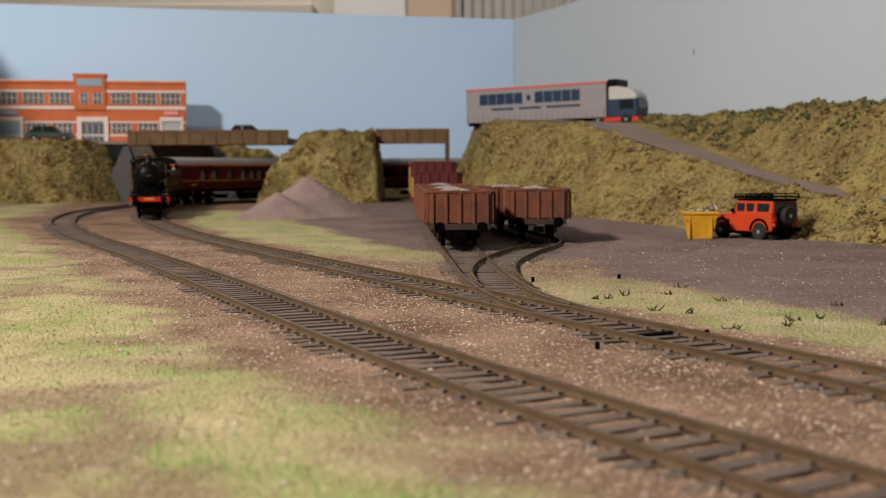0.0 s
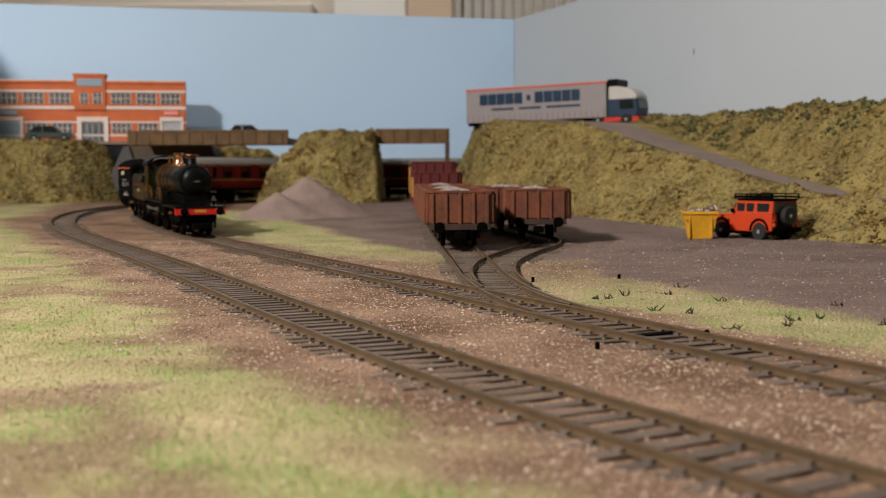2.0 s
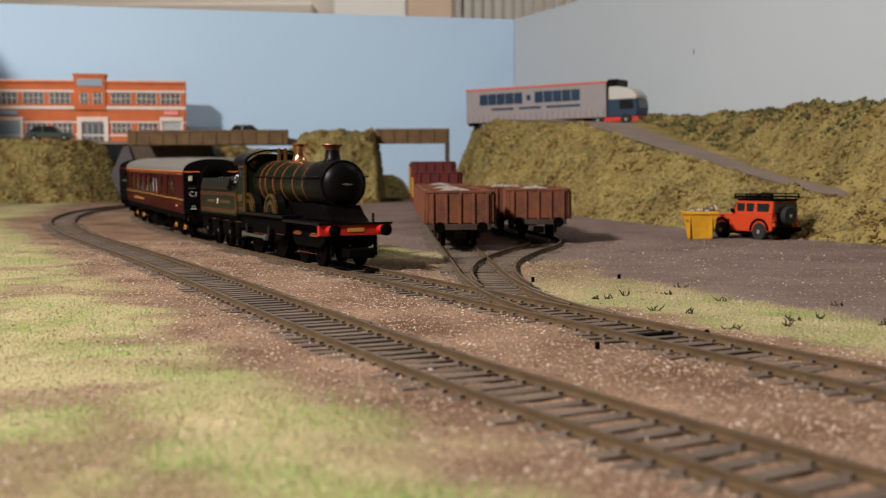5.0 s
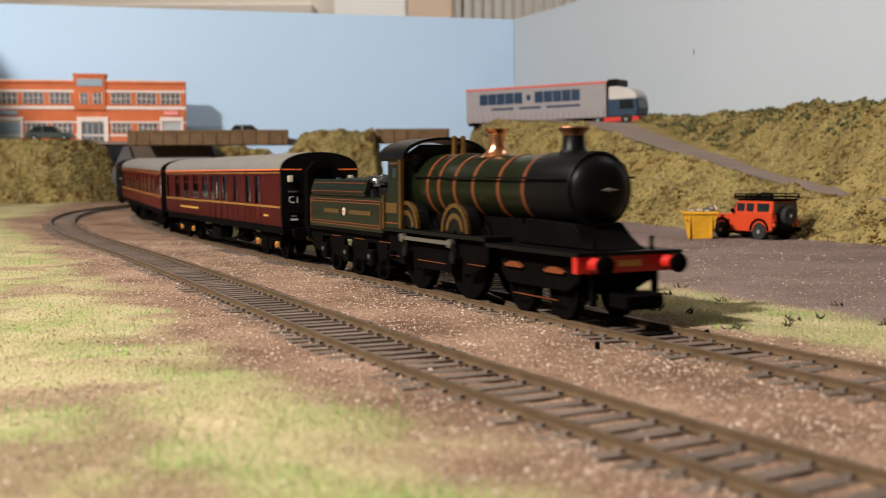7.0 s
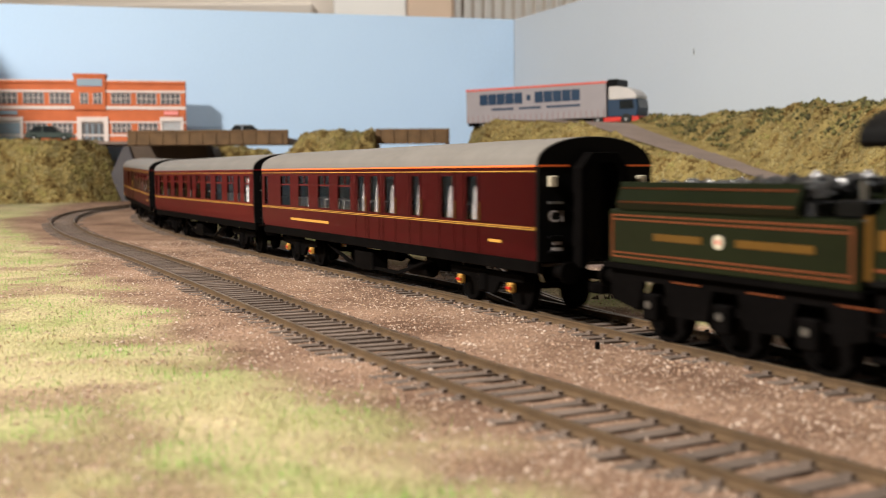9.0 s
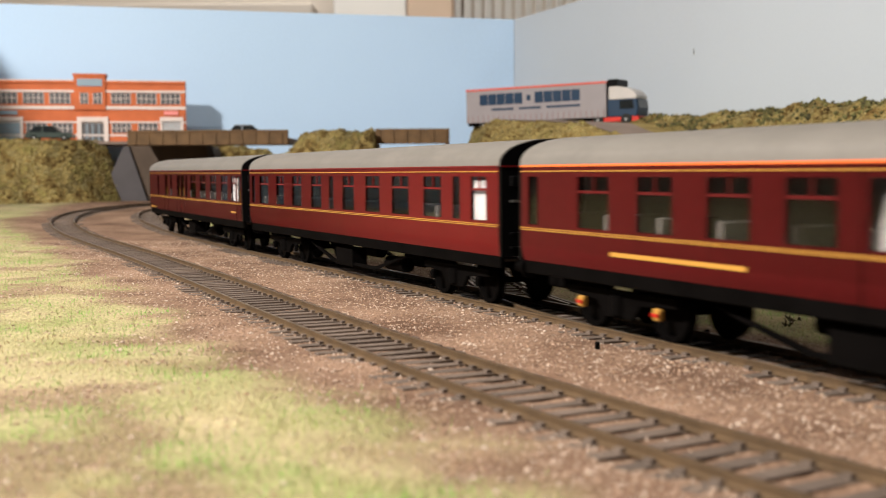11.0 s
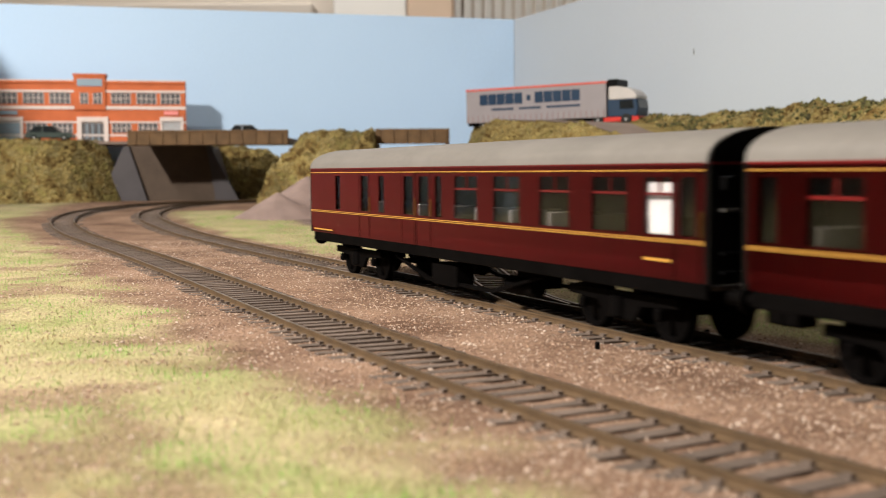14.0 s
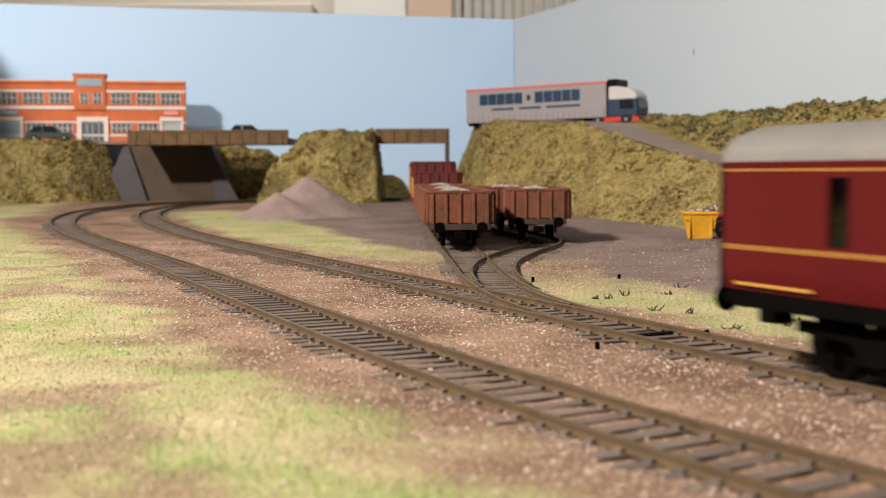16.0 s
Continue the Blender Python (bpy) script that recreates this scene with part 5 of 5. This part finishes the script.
def locomotive():
    """Inside-cylinder 4-4-0 with outside frames; the buffer beam is at x = 0."""
    k = thing("steam_locomotive", "lined green steam locomotive with black smokebox and copper-capped chimney", "locomotive")
    bz, br = 34.6, 10.0
    bm = bmesh.new()
    box(bm, -2.2, 0, -16, 16, 13.6, 18.4)
    beam = part("buffer_beam", bm, RED, k, "red buffer beam", 0.2)
    bm = bmesh.new()
    box(bm, 0, 0.25, -3.6, 3.6, 15.2, 16.8)
    part("number_bar", bm, YELLOW, beam, "gold number shown as a bar")
    for s in (-1, 1):
        bm = bmesh.new()
        lathe(bm, (0, s * 11.2, 16.0), [(0, 2.1), (1.0, 1.8), (3.4, 1.6), (3.41, 0.9), (5.5, 0.9)], 18, (1, 0, 0))
        part("buffer_housing", bm, RED, beam, "red buffer housing", smooth=True)
        bm = bmesh.new()
        lathe(bm, (5.3, s * 11.2, 16.0), [(0, 2.5), (0.8, 2.5), (1.2, 1.9)], 20, (1, 0, 0))
        part("buffer_head", bm, BLACK, beam, smooth=True)
        bm = bmesh.new()
        box(bm, -3, -1.6, s * 9.5 - 0.7, s * 9.5 + 0.7, 5, 13.5)
        part("guard_iron", bm, BLACK, k)
        bm = bmesh.new()
        cyl(bm, (-3, s * 9, 18.8), (-3, s * 9, 22.6), 0.6, n=8)
        part("lamp_iron", bm, BLACK, k)
    bm = bmesh.new()
    box(bm, -1, 7, -6, 6, 4.6, 8.6)
    part("front_coupling", bm, BLACK, k, "black front coupling block", 0.6)
    bm = bmesh.new()
    box(bm, -2.4, 0.6, -16.2, 16.2, 18, 19)
    box(bm, -50, -2.4, -15.8, 15.8, 17.8, 18.9)
    box(bm, -127, -50, -15.8, 15.8, 19.2, 20.4)
    part("running_plate", bm, SATIN, k)
    bm = bmesh.new()
    prism(bm, [(-3.4, 19), (-10.5, 21.6), (-14.5, 25.6), (-40, 26.4), (-44, 19)], "y", -8.0, 8.0)
    part("smokebox_saddle", bm, BLACK, k, "", 0.4)
    bm = bmesh.new()
    lathe(bm, (-37.0, 0, bz), [(0, br + 0.4), (22.6, br + 0.4), (23.2, br + 0.1), (23.3, br - 0.9), (24.0, br - 1.2), (25.6, 6), (26.2, 2.5), (26.3, 0.02)], 40, (1, 0, 0))
    sb = part("smokebox", bm, SATIN, k, "matt black smokebox", smooth=True)
    bm = bmesh.new()
    cyl(bm, (-10.4, 0, bz), (-9.0, 0, bz), 0.6, n=10)
    cyl(bm, (-9.3, -2.2, bz), (-9.3, 2.2, bz), 0.22, n=6)
    part("door_handle", bm, STEEL, sb, "bright door handle")
    bm = bmesh.new()
    lathe(bm, (-113, 0, bz), [(0, br + 1.1), (27, br + 1.0), (28, br + 0.3), (76.1, br - 0.2)], 40, (1, 0, 0))
    boiler = part("boiler", bm, GREEN, k, "lined dark green boiler", smooth=True)
    for x, r in ((-39, br + 0.05), (-53.5, br + 0.15), (-69.5, br + 0.3), (-82, br + 0.55), (-92, br + 1.25), (-100.5, br + 1.3)):
        bm = bmesh.new()
        lathe(bm, (x, 0, bz), [(0, r - 0.4), (0, r), (1.5, r), (1.5, r - 0.4)], 40, (1, 0, 0))
        part("boiler_band", bm, LINING, boiler, "orange-lined boiler band", smooth=True)
    for s in (-1, 1):
        bm = bmesh.new()
        cyl(bm, (-110, s * (br + 1.1), 37.8), (-14, s * (br + 1.1), 37.8), 0.35, n=6)
        part("handrail", bm, SATIN, k)
    bm = bmesh.new()
    lathe(bm, (-27, 0, 43.6), [(0, 5.2), (0.8, 4.4), (2.0, 3.4), (5.8, 3.0)], 26)
    part("chimney", bm, SATIN, k, "", smooth=True)
    bm = bmesh.new()
    lathe(bm, (-27, 0, 49.4), [(0, 3.05), (0.9, 3.3), (1.6, 4.2), (2.0, 4.5), (2.5, 4.2), (2.5, 3.2)], 26)
    part("chimney_cap", bm, DULLCOPPER, k, "dull copper chimney cap", smooth=True)
    bm = bmesh.new()
    lathe(bm, (-72, 0, 44.0), [(0, 5.4), (0.9, 4.3), (2.0, 3.2), (4.4, 2.6), (7.4, 2.7), (8.3, 3.6), (8.9, 3.8), (8.9, 2.6)], 26)
    part("safety_valve_bonnet", bm, COPPER, k, "bright polished copper safety valve bonnet", smooth=True)
    for y in (-1.6, 1.6):
        bm = bmesh.new()
        lathe(bm, (-99, y, 45), [(0, 0.9), (5, 0.8), (6, 1.1), (6.6, 0.4)], 10)
        part("whistle", bm, BRASS, k, "brass whistle")
    # cab
    for s in (-1, 1):
        bm = bmesh.new()
        ya, yb = sorted((s * 15.4, s * 14.6))
        prism(bm, [(-113, 20.4), (-127, 20.4), (-127, 31), (-124.8, 32.4), (-123.6, 35), (-123.6, 44.5), (-113, 44.5)], "y", ya, yb)
        c = part("cab_side", bm, GREEN, k, "green cab side with a cut-away rear edge")
        bm = bmesh.new()
        box(bm, -119.2, -115.6, *sorted((s * 15.35, s * 15.6)), 37.5, 41.2)
        part("cab_window", bm, DKGLASS, c, "small dark cab window", 0.2)
        for z, x in ((21.8, -126), (42.4, -123)):
            bm = bmesh.new()
            box(bm, x, -114, *sorted((s * 15.4, s * 15.65)), z, z + 0.4)
            part("cab_lining", bm, LINING, c)
        bm = bmesh.new()
        box(bm, -125, -115, *sorted((s * 15.4, s * 15.75)), 25.5, 29)
        part("number_plate", bm, BRASS, c, "brass plate shown plain")
        bm = bmesh.new()
        box(bm, -127.6, -126.4, *sorted((s * 14.8, s * 16)), 20, 31.5)
        part("cab_pillar", bm, BRASS, c)
        bm = bmesh.new()
        box(bm, -113.6, -111.9, *sorted((s * 14.4, s * 15.7)), 20.4, 44.6)
        part("cab_beading", bm, BRASS, c)
    bm = bmesh.new()
    prism(bm, [(-15, 20.4), (-15, 44.5), (-8, 49), (8, 49), (15, 44.5), (15, 20.4)], "x", -113.4, -112.4)
    part("cab_front", bm, GREEN, k)
    for s in (-1, 1):
        bm = bmesh.new()
        cyl(bm, (-112.5, s * 10.2, 43.4), (-112.0, s * 10.2, 43.4), 2.4, n=18)
        part("spectacle_window", bm, DKGLASS, k)
    bm = bmesh.new()
    outer = arc_roof(16.2, 44.3, 51.4)
    inner = [(y * 0.94, z - 0.9) for y, z in outer]
    prism(bm, outer + inner[::-1], "x", -130, -108.5)
    part("cab_roof", bm, SATIN, k, "black arched cab roof", smooth=True)
    # splashers, frames, wheels, rods
    for x in (-73, -110):
        for s in (-1, 1):
            bm = bmesh.new()
            ring_arc(bm, x, 20.6, 1.0, 9.0, 0.02, math.pi - 0.02, *sorted((s * 9.5, s * 14.2)))
            sp = part("splasher", bm, SATIN, k)
            bm = bmesh.new()
            ring_arc(bm, x, 20.6, 8.0, 9.3, 0.02, math.pi - 0.02, *sorted((s * 13.4, s * 14.6)))
            part("splasher_beading", bm, BRASS, sp, "brass splasher beading")
            bm = bmesh.new()
            ring_arc(bm, x, 20.6, 4.6, 6.2, 0.15, math.pi - 0.15, *sorted((s * 14.1, s * 14.5)))
            part("name_arc", bm, BRASS, sp, "curved brass plate shown plain")
        wheelset(k, x, 13.0, 8.3, 18, "driving_wheelset")
    for s in (-1, 1):
        bm = bmesh.new()
        prism(bm, [(-127, 19.2), (-52, 19.2), (-52, 13), (-60, 9.5), (-69, 8), (-69, 13), (-77, 13), (-77, 8), (-106, 8), (-106, 13), (-114, 13), (-114, 8), (-127, 9)], "y", *sorted((s * 12.6, s * 13.6)))
        fr = part("outside_frame", bm, BLACK, k)
        for x0, x1, z in ((-102, -81, 10.4), (-65, -54, 11.5), (-126, -118, 10.4)):
            bm = bmesh.new()
            box(bm, x0, x1, *sorted((s * 13.6, s * 13.8)), z, z + 0.25)
            part("frame_lining", bm, LINING, fr)
        bm = bmesh.new()
        prism(bm, [(-48, 17.6), (-6, 17.6), (-6, 11), (-12, 8), (-44, 8), (-48, 11)], "y", *sorted((s * 10.6, s * 11.6)))
        bf = part("bogie_frame", bm, BLACK, k, "", 0.2)
        for x in (-17, -39):
            bm = bmesh.new()
            prism(bm, [(x - 5.2, 13.2), (x - 2, 14.2), (x + 2, 14.2), (x + 5.2, 13.2), (x + 4.4, 12.6), (x - 4.4, 12.6)], "y", *sorted((s * 11.7, s * 12.6)))
            part("leaf_spring", bm, LINING, bf, "orange-brown leaf spring")
        bm = bmesh.new()
        box(bm, -40, -16, *sorted((s * 11.6, s * 11.85)), 5.2, 5.45)
        part("frame_lining", bm, LINING, bf)
        for x in (-73, -110):
            bm = bmesh.new()
            box(bm, -1.6, 1.6, *sorted((s * 13.8, s * 15.0)), -6.2, 1.8)
            cyl(bm, (0, s * 13, 0), (0, s * 15.4, 0), 1.9, n=12)
            cr = part("crank", bm, SATIN, k, "", 0.0)
            cr.matrix_basis = mm(x, 0, 13)
            WHEELS.append((cr, x, 13.0, 13.0))
        bm = bmesh.new()
        box(bm, -37, 0, *sorted((s * 15.4, s * 16.2)), -0.6, 0.6)
        for q in (-37, 0):
            cyl(bm, (q, s * 15.2, 0), (q, s * 16.6, 0), 1.4, n=14)
        rd = part("coupling_rod", bm, STEEL, k, "bright steel coupling rod")
        rd.matrix_basis = mm(-73, 0, 8.5)
        RODS.append((rd, -73, 13.0, 4.5))
        for i, z in enumerate((6, 11.5)):
            bm = bmesh.new()
            box(bm, -126, -120, *sorted((s * 13.8, s * 16.4)), z, z + 0.7)
            part("cab_step", bm, BLACK, k)
    for x in (-17, -39):
        wheelset(k, x, 7.2, 8.3, 0, "bogie_wheelset")
    bm = bmesh.new()
    box(bm, -126, -8, -7, 7, 9, 17.7)
    part("inner_frame", bm, BLACK, k)
    bm = bmesh.new()
    box(bm, -103.3, -44, -6.5, 6.5, 17.7, 26)
    part("firebox_base", bm, BLACK, k)
    return k


def tender():
    """Six-wheeled tender; x = 0 at the front of its body."""
    k = thing("tender", "lined green six-wheeled tender loaded with coal", "tender")
    L = 80
    bm = bmesh.new()
    box(bm, -L, -1, -15, 15, 17.6, 30.6)
    tank = part("tank", bm, GREEN, k, "dark green tank with orange lining", 0.4)
    for z in (29.2, 28.2, 20.4, 19.4):
        lines(tank, -L + 1.5, -2.5, z, 15, 0.32, LINING)
    for x in (-L + 1.6, -2.6):
        for s in (-1, 1):
            bm = bmesh.new()
            box(bm, x - 0.25, x + 0.25, *sorted((s * 15, s * 15.2)), 19.4, 29.2)
            part("lining", bm, LINING, tank)
    for a, b in ((-62, -45), (-34, -12)):
        lines(tank, a, b, 24.6, 15.02, 1.6, BRASS, "lettering_bar")
    for s in (-1, 1):
        bm = bmesh.new()
        cyl(bm, (-39.5, s * 15, 24.6), (-39.5, s * 15.25, 24.6), 1.55, n=20)
        cr = part("crest", bm, LAMPGLASS, tank, "small round crest shown plain")
        bm = bmesh.new()
        cyl(bm, (-39.5, s * 15.2, 24.6), (-39.5, s * 15.32, 24.6), 0.6, n=14)
        part("crest_centre", bm, RED, cr)
        bm = bmesh.new()
        prism(bm, [(s * 15.2, 30.6), (s * 15.8, 32), (s * 14.2, 37), (s * 13.4, 37), (s * 13.6, 31)], "x", -L + 4, -16)
        cp = part("coal_rail", bm, GREEN, k, "green flared coal rail")
        for z, y in ((35.6, 14.7), (32.4, 15.7)):
            lines(cp, -L + 5, -17, z, y, 0.32, LINING)
        bm = bmesh.new()
        prism(bm, [(-L - 1, 17.4), (0, 17.4), (0, 9), (-8, 7), (-10, 14), (-18, 14), (-20, 7), (-33, 7), (-35, 14), (-43, 14), (-45, 7), (-58, 7), (-60, 14), (-68, 14), (-70, 7), (-L - 1, 9)], "y", *sorted((s * 12.4, s * 13.6)))
        fr = part("outside_frame", bm, BLACK, k)
        for x in (-14, -39, -64):
            bm = bmesh.new()
            box(bm, x - 2.6, x + 2.6, *sorted((s * 12.6, s * 15)), 5.4, 11.5)
            ab = part("axle_box", bm, BLACK, fr, "", 0.4)
            bm = bmesh.new()
            cyl(bm, (x, s * 15, 9), (x, s * 15.3, 9), 0.9, n=8)
            part("axle_box_cap", bm, STEEL, ab)
            bm = bmesh.new()
            box(bm, x + 7, x + 17, *sorted((s * 13.6, s * 13.8)), 14.6, 14.85)
            part("frame_lining", bm, LINING, fr)
        bm = bmesh.new()
        lathe(bm, (-L - 1, s * 11.2, 14), [(0, 2.2), (4, 1.6), (4.01, 3), (5, 3)], 16, (-1, 0, 0))
        part("buffer", bm, BLACK, k, smooth=True)
    bm = bmesh.new()
    box(bm, -L - 1.6, 0, -15.4, 15.4, 16.6, 17.8)
    part("running_plate", bm, BLACK, k)
    n = 420
    x, y = RNG.uniform(-L + 6, -14, n), RNG.uniform(-12.5, 12.5, n)
    v, f = lumps(np.stack([x, y, np.interp(x, [-60, -20], [32.6, 34.2]) + 3.4 * (1 - (y / 14) ** 2) + RNG.uniform(-1, 0.6, n)], -1), RNG.uniform(1.2, 2.4, n))
    ob = raw("coal", v, f, COAL)
    ob.parent = k
    ob["label"] = "heap of glossy black coal"
    bm = bmesh.new()
    box(bm, -L + 4, -14, -13.2, 13.2, 30.7, 33.2)
    part("coal_bed", bm, COAL, k)
    bm = bmesh.new()
    box(bm, -9, -2, -13, 13, 30.7, 34)
    part("toolbox", bm, SATIN, k, "black toolbox", 0.4)
    for y in (-9, 9):
        bm = bmesh.new()
        cyl(bm, (-6, y, 30), (-6, y, 37.5), 0.5, n=6)
        part("brake_column", bm, STEEL, k)
    for x in (-14, -39, -64):
        wheelset(k, x, 8.0, 8.3, 0)
    return k


LOCO = locomotive()
TENDER = tender()
W_FIRST = [(.135, .162), (.199, .230), (.297, .321), (.380, .412), (.437, .467), (.489, .516), (.545, .598), (.637, .690), (.737, .789), (.834, .888), (.965, .985)]
W_MID = [(.030, .068), (.097, .117), (.149, .202), (.248, .305), (.349, .402), (.448, .496), (.536, .556), (.592, .641), (.691, .740), (.787, .830), (.880, .934), (.966, .985)]
W_LAST = [(.012, .034), (.045, .085), (.112, .170), (.212, .270), (.312, .372), (.412, .472), (.508, .527), (.546, .577), (.594, .625), (.692, .712), (.752, .780), (.866, .886)]
COACHES = [
    (coach("maroon corridor brake coach with orange gutter line and grey roof", MAROON, W_FIRST, None, YELLOW, ORANGE, [(.64, .83, 20.0, 1.0), (.075, .105, 20.2, 0.8)], True, "C1"), 239.0),
    (coach("crimson corridor coach with one white window blind", CRIMSON, W_MID, .049, BLACK, CRIMSON, []), 503.0),
    (coach("dark maroon corridor brake coach closing the train", MAROON, W_LAST, .065, BLACK, MAROON, [(.045, .085, 20.0, 0.6), (.90, .985, 17.2, 0.5)]), 767.0),
]

# the buffer beam's place along the main line, time by time
RUN = [(0, 686), (0.5, 626), (1, 568), (1.5, 514), (2, 465), (2.5, 419), (3, 374), (3.5, 328), (4, 281), (5.2, 168), (6.5, 41), (7, -8), (7.5, -60), (8, -116), (8.5, -172), (9, -230),
       (10.2, -376), (11.5, -535), (12, -594), (12.5, -649), (13, -708), (13.5, -768), (14, -828), (14.5, -889), (15, -951), (15.5, -1015), (16, -1085)]
RT, RS = np.array([a for a, _ in RUN], float), np.array([b for _, b in RUN], float)
_fine = np.arange(-1, 17.01, 0.05)
_lin = np.interp(_fine, RT, RS) + np.where(_fine < 0, -_fine * 120, 0) + np.where(_fine > 16, (16 - _fine) * 142, 0)
_soft = np.convolve(np.pad(_lin, 6, mode="reflect", reflect_type="odd"), np.ones(13) / 13, "valid")


def beam_at(t):
    return float(np.interp(t, _fine, _soft))


def vehicle_pose(s_front, ahead, behind):
    """The pose of a vehicle whose origin is at s_front, carried at two places behind it."""
    xa, ya, za, _ = MAIN.at(s_front + ahead)
    xb, yb, zb, _ = MAIN.at(s_front + behind)
    a, b = Vector((xa, ya, za)), Vector((xb, yb, zb))
    d = (a - b).normalized()
    o = a + d * ahead
    y = Vector((0, 0, 1)).cross(d).normalized()
    z = d.cross(y)
    m = Matrix((d, y, z)).transposed().to_4x4()
    m.translation = o * MM
    return m


def motions():
    """Everything that moves: the five vehicles along the main line, their wheels, cranks and rods."""
    ts = [i * 0.2 for i in range(81)]
    walk(LOCO, [(t, vehicle_pose(beam_at(t), 28, 100)) for t in ts])
    walk(TENDER, [(t, vehicle_pose(beam_at(t) + 129, 14, 64)) for t in ts])
    for c, gap in COACHES:
        walk(c, [(t, vehicle_pose(beam_at(t) + gap, 38.5, 212.5) @ pose(-0.1255, 0, 0)) for t in ts])
    start = beam_at(0)
    for w, x, z, r in WHEELS:
        n = 240 if r < 10 else 120
        walk(w, [(16.0 * i / n, mm(x, 0, z) @ Matrix.Rotation((start - beam_at(16.0 * i / n)) / r, 4, "Y")) for i in range(n + 1)])
    for rd, x, z, crank in RODS:
        rows = []
        for i in range(161):
            a = (start - beam_at(i * 0.1)) / 13.0
            rows.append((i * 0.1, mm(x - crank * math.sin(a), 0, z - crank * math.cos(a))))
        walk(rd, rows)


motions()
